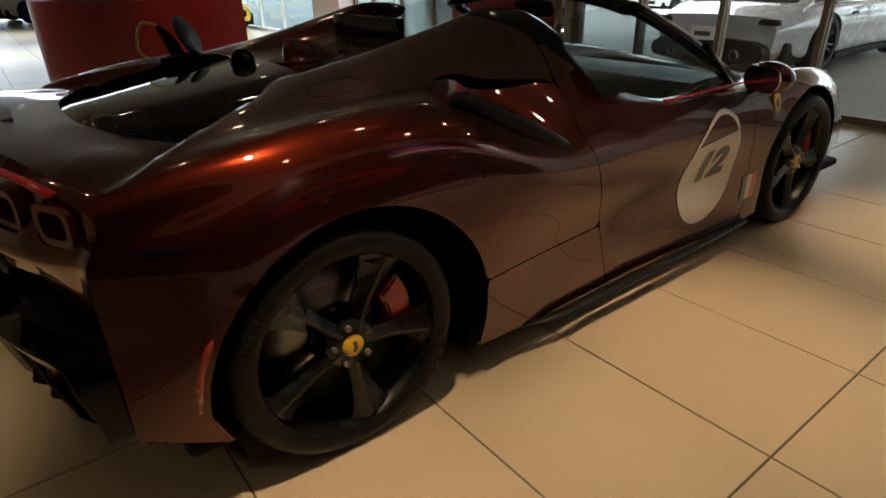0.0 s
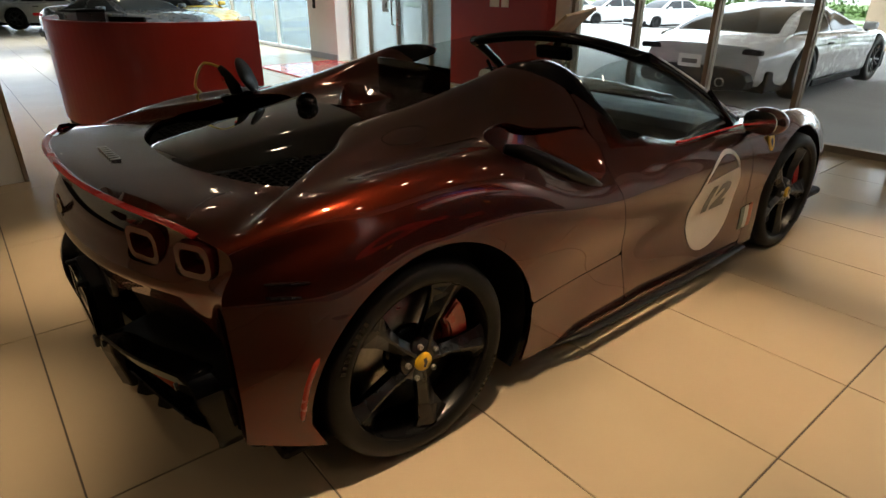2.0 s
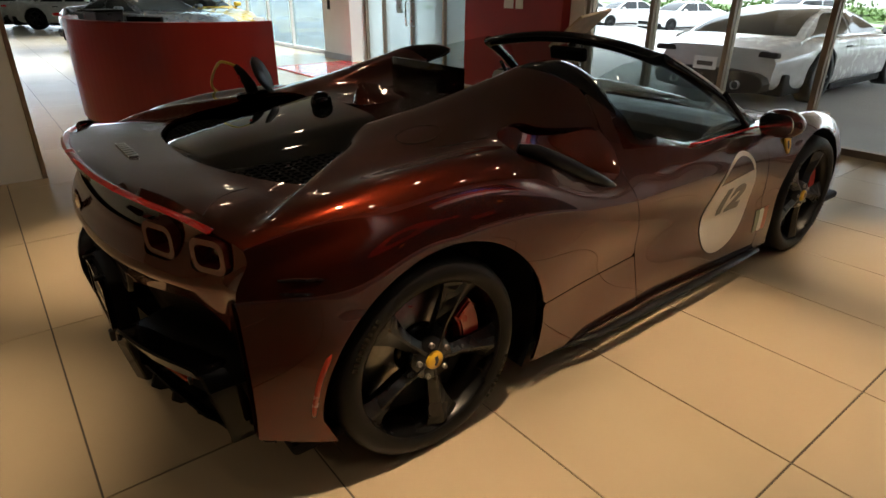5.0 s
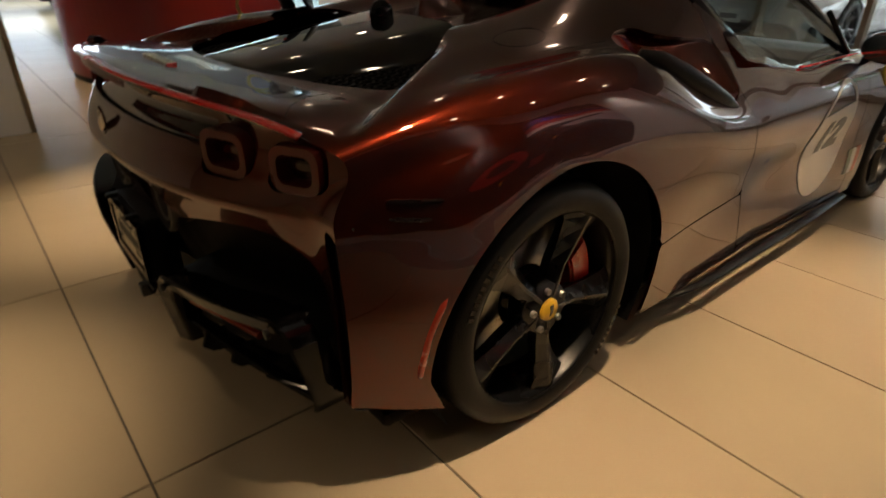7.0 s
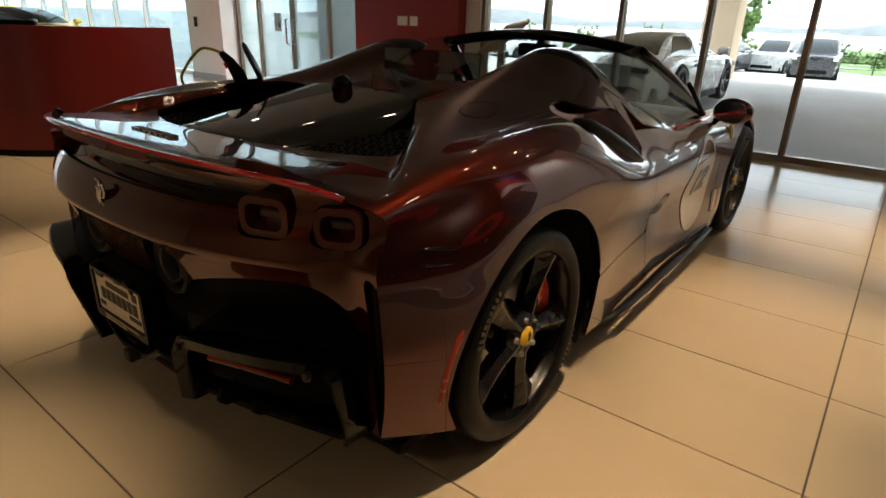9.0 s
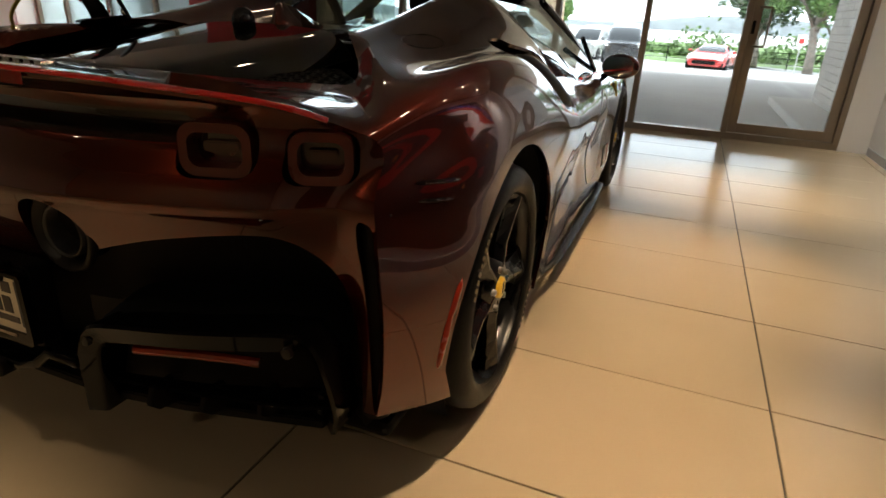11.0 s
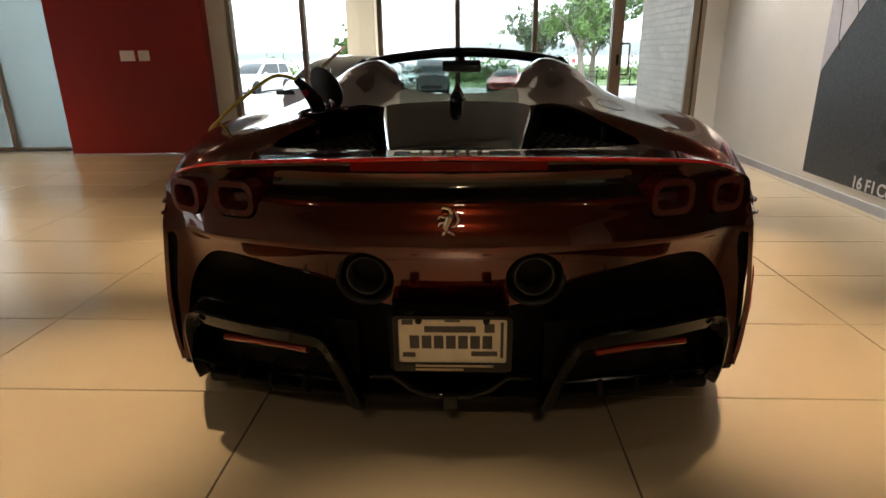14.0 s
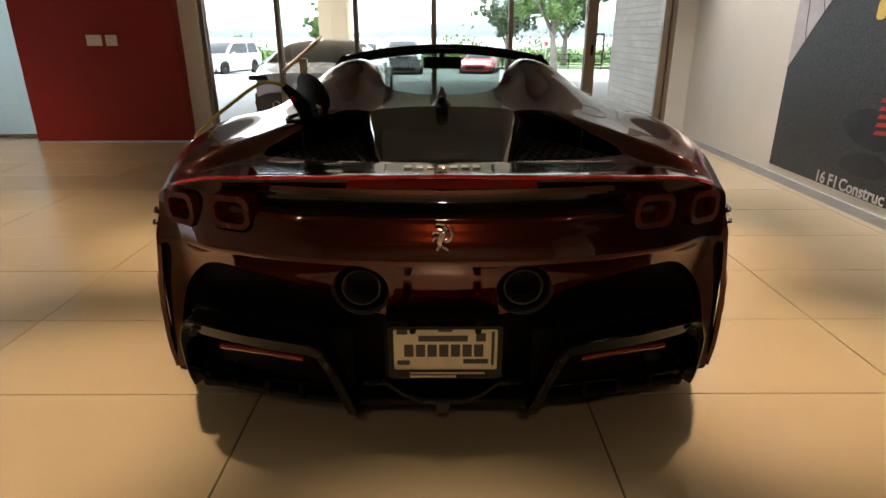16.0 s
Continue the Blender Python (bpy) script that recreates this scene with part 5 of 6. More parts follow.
# ---- wheels
def wheel(y, r, width, xo):
    """A wheel on the right side: tyre, five broad spokes, cap, bolts, disc and caliper; its outer face looks along +x."""
    R = r * 0.785
    h = width / 2
    rim = part("wheel", revolve([(R, h - 0.006), (R * 1.012, h - 0.016), (R * 0.985, h - 0.03), (R * 0.955, h - 0.05), (R * 0.93, -h), (R * 0.99, -h)], 72), RIM, car, "satin black alloy wheel", smooth=True)
    rim.matrix_basis = pose(xo - h, y, r)
    prof = [(R * 0.99, h - 0.010), (R * 1.03, h - 0.002), (r * 0.86, h + 0.004), (r * 0.93, h - 0.002), (r * 0.975, h - 0.018), (r * 0.995, h - 0.045), (r, h * 0.3), (r, -h * 0.3), (r * 0.995, -h + 0.04), (r * 0.95, -h), (R, -h)]
    tyre = part("tyre", revolve(prof, 96), RUBBER, rim, "black low-profile tyre", smooth=True)
    for k in (0.62, 0.30, -0.04, -0.38):
        part("tread_groove", revolve([(r * 0.9995, h * k - 0.004), (r * 1.0008, h * k), (r * 0.9995, h * k + 0.004)], 72), MATTE_BLACK, tyre)
    # plain raised bars where the sidewall is lettered
    bm = bmesh.new()
    for base in (0.75, 3.9):
        for k in range(9):
            a = base + 0.062 * k
            m = Matrix.Rotation(a, 4, "X") @ Matrix.Translation((h + 0.0035, 0, r * 0.895)) @ Matrix.Diagonal((0.0016, 0.012, 0.018, 1))
            bmesh.ops.create_cube(bm, size=1, matrix=m)
    part("sidewall_mark", bm, GLOSS_BLACK, tyre)["kind"] = "stuff"
    for k in range(5):
        bm = bmesh.new()
        rad = [(0.040, 0.030, -0.016), (0.085, 0.026, -0.018), (R * 0.45, 0.027, -0.022), (R * 0.66, 0.036, -0.018), (R * 0.86, 0.054, -0.012), (R * 0.97, 0.074, -0.010)]
        prev = None
        for q, w, dx in rad:
            lead = 0.18 * w * (1 if q > R * 0.6 else 0.4)
            ring = [bm.verts.new(v) for v in ((h + dx - 0.030, -w, q), (h + dx - 0.004, lead - 0.004, q), (h + dx - 0.004, lead + 0.004, q), (h + dx - 0.024, w, q), (h + dx - 0.065, w * 0.6, q), (h + dx - 0.065, -w * 0.6, q))]
            if prev:
                for i in range(6):
                    bm.faces.new((prev[i], prev[(i + 1) % 6], ring[(i + 1) % 6], ring[i]))
            prev = ring
        bmesh.ops.recalc_face_normals(bm, faces=bm.faces)
        sp = part("spoke", bm, RIM, rim)
        sp.matrix_basis = pose(0, 0, 0, 72 * k + 46, 0, 0)
        part("wheel_bolt", revolve([(0.0, h - 0.016), (0.005, h - 0.016), (0.007, h - 0.012), (0.009, h - 0.014), (0.010, h - 0.035)], 14), STEEL, rim, smooth=True).matrix_basis = pose(0, 0, 0, 72 * k + 10, 0, 0) @ pose(0, 0, 0.058)
    part("hub", revolve([(0.0, h - 0.020), (0.070, h - 0.024), (0.080, h - 0.05), (0.085, -h * 0.2)], 36), RIM, rim, smooth=True)
    cap = part("centre_cap", revolve([(0.0, h - 0.010), (0.028, h - 0.011), (0.031, h - 0.015), (0.032, h - 0.024)], 30), YELLOW, rim, "yellow wheel cap", smooth=True)
    part("cap_mark", prism([(-0.006, 0.016), (0.006, 0.018), (0.010, 0.0), (0.002, -0.017), (-0.006, -0.014), (-0.002, 0.0)], h - 0.0098, h - 0.0085, "x"), INK, cap)
    part("brake_disc", revolve([(0.08, h * 0.28), (R * 0.80, h * 0.28), (R * 0.80, h * 0.08), (0.08, h * 0.08)], 60), STEEL, rim, smooth=True)
    part("brake_bell", revolve([(0.0, h * 0.42), (0.085, h * 0.42), (0.095, h * 0.25)], 36), GLOSS_BLACK, rim, smooth=True)
    arc = [(R * 0.84 * math.cos(a), R * 0.84 * math.sin(a)) for a in np.linspace(-0.25, 0.65, 14)]
    arc += [(R * 0.55 * math.cos(a), R * 0.55 * math.sin(a)) for a in np.linspace(0.60, -0.20, 12)]
    part("brake_caliper", prism(arc, h * 0.10, h * 0.58, "x", 0.008), CALIPER, rim, "red brake caliper")
    # black disc stands in for the shade inside the barrel
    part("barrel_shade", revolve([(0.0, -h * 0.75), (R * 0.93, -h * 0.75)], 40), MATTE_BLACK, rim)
    return rim


rear_w = wheel(0.0, 0.348, 0.312, 0.972)
front_w = wheel(2.65, 0.340, 0.255, 0.962)
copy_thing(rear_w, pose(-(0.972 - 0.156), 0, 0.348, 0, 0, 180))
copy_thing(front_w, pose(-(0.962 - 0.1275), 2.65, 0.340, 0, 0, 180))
for y, r in ((0.045, 0.430), (2.65, 0.382)):
    for s in (-1, 1):
        bm = revolve([(r, -0.14), (r, 0.14)], 48)
        bmesh.ops.delete(bm, geom=[v for v in bm.verts if v.co.z < -0.22], context="VERTS")
        part("wheel_arch_liner", bm, MATTE_BLACK, car, smooth=True).matrix_basis = pose(s * 0.80, y, 0.345)

# ---- race roundel, number and flag on the doors
def door_x(y, z):
    y, z = np.asarray(y, float), np.asarray(z, float)
    side = SV[(SV[:, 0] > 0.7) & (SV[:, 1] > 1.0) & (SV[:, 1] < 2.4)]
    d = (side[:, 1][None] - y.reshape(-1, 1)) ** 2 + (side[:, 2][None] - z.reshape(-1, 1)) ** 2
    i = np.argsort(d, 1)[:, :4]
    w = 1 / (np.take_along_axis(d, i, 1) + 1e-7)
    return ((side[:, 0][i] * w).sum(1) / w.sum(1)).reshape(y.shape)


def egg(k):
    return [(1.80 + k * 0.205 * math.cos(a) * (1 - 0.10 * math.sin(a)) + 0.03 * math.sin(a), 0.476 + k * 0.250 * math.sin(a)) for a in np.linspace(0, 2 * math.pi, 64)[:-1]]


def decal(name, f, material, s, out, parent=car):
    gy, gz = np.meshgrid(np.linspace(1.40, 2.30, 91), np.linspace(0.20, 0.80, 61), indexing="ij")
    P = np.stack([door_x(gy, gz) + out, gy, gz], 2)
    V, F = grid(P)
    V, F = clip(V, F, f(V[:, 1], V[:, 2]))
    V = V * (s, 1, 1)
    return part(name, sheet(V, F if s > 0 else [q[::-1] for q in F]), material, parent)


for s in (-1, 1):
    decal("roundel", lambda y, z: np.minimum(inside(y, z, egg(1.0)), 0.603 + 0.10 * (y - 1.80) - z), DECAL, s, 0.003)
    decal("roundel_outline", lambda y, z: np.minimum(np.minimum(inside(y, z, egg(1.0)), -inside(y, z, egg(0.915))), z - 0.603 - 0.10 * (y - 1.80)), DECAL, s, 0.003)
    for a, m in ((2.115, GREEN), (2.150, DECAL), (2.185, ORANGE)):
        decal("flag_band", lambda y, z: np.minimum(0.0175 - np.abs(y - a - 0.02 * (z - 0.3)), 0.062 - np.abs(z - 0.315 - 0.1 * (y - 2.15))), m, s, 0.003)
    bm = text_mesh("12", 0.165, 0.0004, shear=0.22, bold=0.009)
    bmesh.ops.scale(bm, vec=(1.38, 1, 1), verts=bm.verts)
    w = max(v.co.x for v in bm.verts)
    for k in range(1, 14):
        for no in ((1, 0, 0), (0, 1, 0)):
            bmesh.ops.bisect_plane(bm, geom=bm.verts[:] + bm.edges[:] + bm.faces[:], plane_co=(0.02 * k, 0.02 * k, 0), plane_no=no)
    for v in bm.verts:
        u = v.co.x - w / 2
        y = 1.80 + s * u
        z = 0.438 + v.co.y + 0.03 * u * s
        v.co = Vector((s * (float(door_x(y, z)) + 0.0055 + v.co.z), y, z))
    bmesh.ops.recalc_face_normals(bm, faces=bm.faces)
    part("race_number", bm, DECAL_INK, car, "black race number")

# ---------------------------------------------------------------- outside
def lot_z(y):
    """The paving falls away from the building."""
    return -0.012 - 0.038 * np.clip(np.asarray(y, float) - 9.5, 0, 32)


ys = np.concatenate([np.linspace(5.36, 9.5, 4), np.linspace(10.5, 41.5, 12), [60, 120, 400, 1500]])
xs = np.concatenate([[-1500, -400, -120], np.linspace(-60, 60, 13), [120, 400, 1500]])
P = np.array([[(x, y, float(lot_z(y))) for x in xs] for y in ys])
V, F = grid(P)
F = [f[::-1] for f in F]
structure("ground", sheet(V, F), ASPHALT, "pale grey outdoor paving falling away from the building", "ground")
structure("ground_south", box(-1500, 1500, -1500, -6.25, -0.3, -0.25), ASPHALT, "plain ground behind the building", "ground")
structure("slab_edge", box(-26, 3.2, 5.36, 5.40, -0.2, -0.005), CONCRETE, "concrete threshold outside the glazing", "trim")
P = np.array([[(x, y, float(lot_z(y)) + 0.05 + 0.12 * math.sin(x * 0.7 + y)) for x in np.linspace(-70, 70, 60)] for y in np.linspace(43, 95, 24)])
V, F = grid(P)
structure("lawn", sheet(V, [f[::-1] for f in F]), GRASS, "strip of rough green grass beyond the parking", "lawn")
# distance
P = []
rnd = random.Random(7)
for k in range(121):
    x = -500 + 1000 * k / 120
    h = 7.5 + 3.5 * math.sin(x * 0.013) + 2.0 * math.sin(x * 0.041 + 1) + rnd.uniform(-0.4, 0.4)
    P.append([(x, 380, -6), (x, 400, -1 + h * 0.5), (x, 470, -1 + h)])
V, F = grid(np.array(P))
structure("backdrop", sheet(V, F), FAR, "hazy low hills on the horizon", "backdrop")

# canopy pier and the brick wing beside the glass door
structure("canopy_pier", box(-4.7, -3.6, 21.6, 22.7, -0.5, 4.3, 0.02), STUCCO, "tan stucco pier of the forecourt canopy", "pier")
# roof out of view, assumed from the pier; sized to hold back high sky
structure("canopy_roof", box(-5.5, 14, 5.7, 23.2, 4.3, 4.7), STUCCO, "assumed flat tan forecourt canopy soffit out of view", "canopy")
structure("kerb", box(2.55, 3.12, 5.45, 9.4, -0.02, 0.10, 0.02), CONCRETE, "low concrete kerb below the brick wall", "kerb")
wing = structure("wall_wing", box(3.13, 3.6, 5.5, 9.2, -0.02, 3.6), MORTAR, "pale brick outer wall with recessed joints")
vest = structure("wall_vestibule", box(-6.7, -6.35, 5.8, 8.4, -0.01, 3.4), WHITE_WALL, "white vestibule side wall behind the entrance glass")

# ---------------------------------------------------------------- trees
def tree(at, height, spread, seed, dark=False, trunk_r=0.22, bare=0.35):
    rnd = random.Random(seed)
    t = thing("tree", "broad green leafy tree with a pale forked trunk", "tree", at, "trees beyond the parking")
    bm = bmesh.new()
    tips = []
    top = height * bare
    bend = rnd.uniform(-0.4, 0.4)
    tube([(0, 0, -0.2), (bend * 0.3, 0, top * 0.5), (bend, 0.1, top)], [trunk_r * 1.3, trunk_r, trunk_r * 0.8], 8, bm)
    for k in range(9):
        a = k * 2.4 + rnd.uniform(-0.4, 0.4)
        r = spread * rnd.uniform(0.45, 0.8)
        z1 = height * rnd.uniform(0.55, 0.9)
        s = (bend * rnd.uniform(0.5, 1), 0.05, top * rnd.uniform(0.7, 1))
        m = (s[0] + r * 0.45 * math.cos(a), r * 0.45 * math.sin(a), s[2] + (z1 - s[2]) * 0.6)
        e = (s[0] + r * math.cos(a), r * math.sin(a), z1)
        tube([s, m, e], [trunk_r * 0.5, trunk_r * 0.3, trunk_r * 0.08], 6, bm)
        tips += [m, e, tuple((u + v) / 2 for u, v in zip(m, e))]
    part("trunk", bm, BARK, t, smooth=True)
    verts, faces = [], []
    for c in tips:
        for _ in range(7):
            cc = [c[i] + rnd.gauss(0, spread * 0.17) for i in range(3)]
            rad = spread * rnd.uniform(0.08, 0.17)
            for _ in range(36):
                d = Vector((rnd.gauss(0, 1), rnd.gauss(0, 1), rnd.gauss(0, 0.7)))
                d = d.normalized() * rad * rnd.uniform(0.5, 1.0)
                p = Vector(cc) + d
                u = Vector((rnd.gauss(0, 1), rnd.gauss(0, 1), rnd.gauss(0, 1))).normalized() * 0.11 * rnd.uniform(0.7, 1.4)
                w = u.orthogonal().normalized() * 0.06
                i = len(verts)
                verts += [p - u, p + w, p + u, p - w]
                faces.append((i, i + 1, i + 2, i + 3))
    me = bpy.data.meshes.new("crown")
    me.from_pydata([tuple(v) for v in verts], [], faces)
    me.materials.append(LEAF_DARK if dark else LEAF)
    crown = new("crown", me)
    crown.parent = t
    crown["kind"] = "stuff"
    return t


for i, (x, y, h, s, d) in enumerate(((7.5, 39, 8.0, 3.4, 0), (11.5, 37, 8.5, 3.6, 0), (5.0, 44, 6.2, 2.8, 1), (15.0, 40, 8.0, 3.5, 1),
                                     (9.5, 46, 7.5, 3.2, 1), (19.0, 42, 8.5, 3.8, 0), (-9.0, 46, 5.0, 1.6, 0), (24, 45, 8, 4, 0))):
    tree((x, y, float(lot_z(y))), h, s, i + 1, d)


def hedge(x0, x1, y, h, seed, name="hedge"):
    rnd = random.Random(seed)
    verts, faces = [], []
    for _ in range(int((x1 - x0) * 130)):
        p = Vector((rnd.uniform(x0, x1), y + rnd.gauss(0, 0.8), 0))
        p.z = float(lot_z(y)) + abs(rnd.gauss(0, 0.5)) * h * (0.8 + 0.4 * math.sin(p.x * 0.9))
        u = Vector((rnd.gauss(0, 1), rnd.gauss(0, 1), rnd.gauss(0, 1))).normalized() * 0.22
        w = u.orthogonal().normalized() * 0.12
        i = len(verts)
        verts += [p - u, p + w, p + u, p - w]
        faces.append((i, i + 1, i + 2, i + 3))
    me = bpy.data.meshes.new(name)
    me.from_pydata([tuple(v) for v in verts], [], faces)
    me.materials.append(LEAF)
    tagged(new(name, me), "loose row of green shrubs along the lot", "shrubs", kind="stuff")


hedge(-40, -1, 58, 1.6, 3)
hedge(-1, 40, 52, 1.8, 4)

# wire fence along the lawn
fence = thing("fence", "dark low metal fence in front of the grass", "fence", (0, 42.5, float(lot_z(42.5))))
for k in range(20):
    x = -22 + 2.4 * k
    part("post", box(x - 0.03, x + 0.03, -0.03, 0.03, 0, 1.1), MATTE_BLACK, fence)
for z in (0.35, 0.7, 1.05):
    part("rail", box(-22, 23.6, -0.015, 0.015, z - 0.015, z + 0.015), MATTE_BLACK, fence)
# street sign posts
for x in (6.4, 9.0):
    sg = thing("sign_post", "small white sign on a thin metal post", "sign", (x, 36, float(lot_z(36))), "roadside signs")
    part("post", tube([(0, 0, 0), (0, 0, 2.0)], 0.03, 8), ALU, sg)
    part("sign_plate", box(-0.22, 0.22, -0.045, -0.03, 1.45, 2.0, 0.005), SWITCH, sg)
    part("sign_mark", box(-0.12, 0.12, -0.05, -0.046, 1.55, 1.8), PRINT_RED, sg)

# ---------------------------------------------------------------- parked cars
def road_wheel(parent, x, y, r, w, side, rim):
    sx = 1 if side > 0 else -1
    bm = revolve([(r * 0.66, -w / 2), (r * 0.93, -w / 2), (r, -w / 2 + 0.03), (r, w / 2 - 0.03), (r * 0.93, w / 2), (r * 0.66, w / 2), (r * 0.66, -w / 2)], 32)
    tyre = part("wheel", bm, RUBBER, parent, smooth=True)
    tyre.matrix_basis = pose(x, y, r)
    o = sx * w * 0.42
    part("rim", revolve([(r * 0.67, o), (r * 0.62, o - sx * 0.03), (r * 0.58, -o)], 32), rim, tyre, smooth=True)
    for k in range(10):
        a = 2 * math.pi * k / 10 + (0.12 if k % 2 else -0.12)
        bm = tube([(o - sx * 0.02, 0.02 * math.cos(a), 0.02 * math.sin(a)), (o, r * 0.63 * math.cos(a), r * 0.63 * math.sin(a))], r * 0.055, 6)
        part("spoke", bm, rim, tyre)
    part("hub", revolve([(0.0, o + sx * 0.01), (r * 0.13, o), (r * 0.14, -o)], 16), rim, tyre, smooth=True)
    # black disc in place of the shade behind the spokes
    part("inner_shade", revolve([(0.0, 0), (r * 0.6, 0)], 24), MATTE_BLACK, tyre)
    return tyre


def parked_car(name, label, at, turn, paint, L, W, H, belt, hood, deck, cab, wheel_r=0.34, axles=(0.95, 0.93), boxy=0.0, rim=RIM, tail=RED_TRIM, group="parked cars"):
    """A car from its length, width, height, belt line, bonnet and boot heights, and the four stations of its cabin."""
    c = thing(name, label, "car", at, group, turn)
    y0, y1, y2, y3 = cab                       # cabin foot and roof stations from the rear (0) to the front (L)
    soft = 0.10 * (1 - boxy) + 0.03
    ztop = spl([0, 0.12 * L, y0, (y0 + y3) / 2, y3, 0.86 * L, L], [deck - 0.12 * (1 - boxy), deck, belt - 0.01, belt, belt - 0.02, hood, hood - 0.16 * (1 - boxy) - 0.03])
    half = spl([0, 0.10 * L, 0.25 * L, 0.5 * L, 0.75 * L, 0.92 * L, L], [W * (0.40 + 0.06 * boxy), W * 0.47, W * 0.5, W * 0.485, W * 0.5, W * 0.46, W * (0.37 + 0.07 * boxy)])
    st = np.linspace(0, L, 70)
    P = []
    for s in st:
        zt, hw = float(ztop(s)), float(half(s))
        zb = 0.18 + 0.06 * (abs(2 * s / L - 1) ** 4)
        ctrl = np.array([(hw * 0.90, zb), (hw * 0.97, zb + 0.08), (hw * 0.985, (zb + zt) / 2 - 0.05), (hw, (zb + zt) / 2 + 0.08), (hw * 0.975, zt - soft * 0.9),
                         (hw * 0.90, zt - soft * 0.12), (hw * 0.6, zt + 0.015), (0, zt + 0.03)])
        u = np.linspace(0, 7, 43)
        X, Z = spl(range(8), ctrl[:, 0])(u), spl(range(8), ctrl[:, 1])(u)
        bow = 0.16 * (1 - boxy * 0.7)
        yy = s + bow * (1 - (X / hw) ** 2) * ((s / L - 0.5) * 2) ** 5
        ring = np.stack([X, yy, Z], 1)
        P.append(np.concatenate([ring, (ring * (-1, 1, 1))[::-1][1:]]))
    V, F = grid(np.array(P))
    ra, fa = axles[0], L - axles[1]
    f = np.ones(len(V))
    for a in (ra, fa):
        f = np.minimum(f, np.where(np.abs(V[:, 0]) > W * 0.3, np.hypot(V[:, 1] - a, V[:, 2] - wheel_r) - wheel_r * 1.1, 1))
    V2, F2 = clip(V, F, f)
    part("body", sheet(V2, F2, 0.02), paint, c)
    # front and rear ends
    for i, nm in ((0, "rear_bumper"), (-1, "front_bumper")):
        ring = np.array(P)[i]
        bm = bmesh.new()
        vs = [bm.verts.new(p) for p in ring]
        mid = ring.mean(0)
        mid[1] += -0.05 if i == 0 else 0.05
        n = len(ring)
        inner = [bm.verts.new(mid * 0.25 + p * 0.75 + np.array((0, 0.02 * (1 if i else -1), 0))) for p in ring]
        cv = bm.verts.new(mid)
        for k in range(n):
            q = (k + 1) % n
            bm.faces.new((vs[k], vs[q], inner[q], inner[k]))
            bm.faces.new((inner[k], inner[q], cv))
        bmesh.ops.recalc_face_normals(bm, faces=bm.faces)
        part(nm, bm, paint, c, smooth=True)
    part("underside", box(-W * 0.44, W * 0.44, 0.15, L - 0.15, 0.14, 0.42, 0.03), MATTE_BLACK, c)
    # cabin
    hw = W * 0.44
    top = hw * (0.72 + 0.2 * boxy)
    sec = []
    for y, z, w in ((y0 - 0.02, belt - 0.05, hw), (y0 * 0.65 + y1 * 0.35, belt + 0.42 * (H - belt), hw * 0.5 + top * 0.5), (y1, H - 0.03, top), ((y1 + y2) / 2, H, top * 1.02), (y2, H - 0.03, top), (y3 * 0.62 + y2 * 0.38, belt + 0.45 * (H - belt), hw * 0.5 + top * 0.5), (y3 + 0.02, belt - 0.05, hw)):
        sec.append((y, z, w))
    yk, zk, wk = zip(*sec)
    zf, wf = spl(yk, zk), spl(yk, wk)
    P = []
    for s in np.linspace(yk[0], yk[-1], 44):
        z, w = float(zf(s)), float(wf(s))
        ctrl = np.array([(hw * 1.0, belt - 0.06), (w + (hw - w) * 0.55, belt + (z - belt) * 0.45), (w, z - 0.05), (w * 0.86, z - 0.008), (0, z + 0.015)])
        u = np.linspace(0, 4, 29)
        X, Z = spl(range(5), ctrl[:, 0])(u), spl(range(5), ctrl[:, 1])(u)
        ring = np.stack([X, np.full_like(X, s), Z], 1)
        P.append(np.concatenate([ring, (ring * (-1, 1, 1))[::-1][1:]]))
    V, F = grid(np.array(P))
    part("roof", sheet(V, F), paint, c)
    V = V + 0.006 * np.sign(V) * (1, 0, 0) + (0, 0, 0.004)
    side = np.minimum(np.minimum(V[:, 2] - belt - 0.02, H - 0.075 - V[:, 2]), np.abs(V[:, 0]) - top * 0.9)
    slope = lambda a, b, z: a + (b - a) * np.clip((z - belt) / (H - belt), 0, 1)
    side = np.minimum(side, np.minimum(V[:, 1] - slope(y0 + 0.2, y1 + 0.03, V[:, 2]), slope(y3 - 0.16, y2 - 0.02, V[:, 2]) - V[:, 1]))
    post = np.abs(V[:, 1] - (y1 * 0.55 + y2 * 0.45)) - 0.035
    for s in (-1, 1):
        for half_sel in (-1, 1):
            g = np.minimum(np.minimum(side, s * V[:, 0]), post)
            g = np.minimum(g, half_sel * (V[:, 1] - (y1 * 0.55 + y2 * 0.45)))
            if g.max() > 0:
                Vw, Fw = clip(V, F, g)
                part("side_window", sheet(Vw, Fw), CAR_WINDOW, c)
    for a, b, e, nm in ((y0 + 0.04, y1, -1, "rear_window"), (y2, y3 - 0.04, 1, "windscreen")):
        g = np.minimum(np.minimum(V[:, 1] - a, b - V[:, 1]), np.minimum(V[:, 2] - belt - 0.03, wf(V[:, 1]) * 0.88 - np.abs(V[:, 0])))
        if g.max() > 0:
            Vw, Fw = clip(V + np.array((0, 0.004 * e, 0.003)), F, g)
            part(nm, sheet(Vw, Fw), CAR_WINDOW, c)
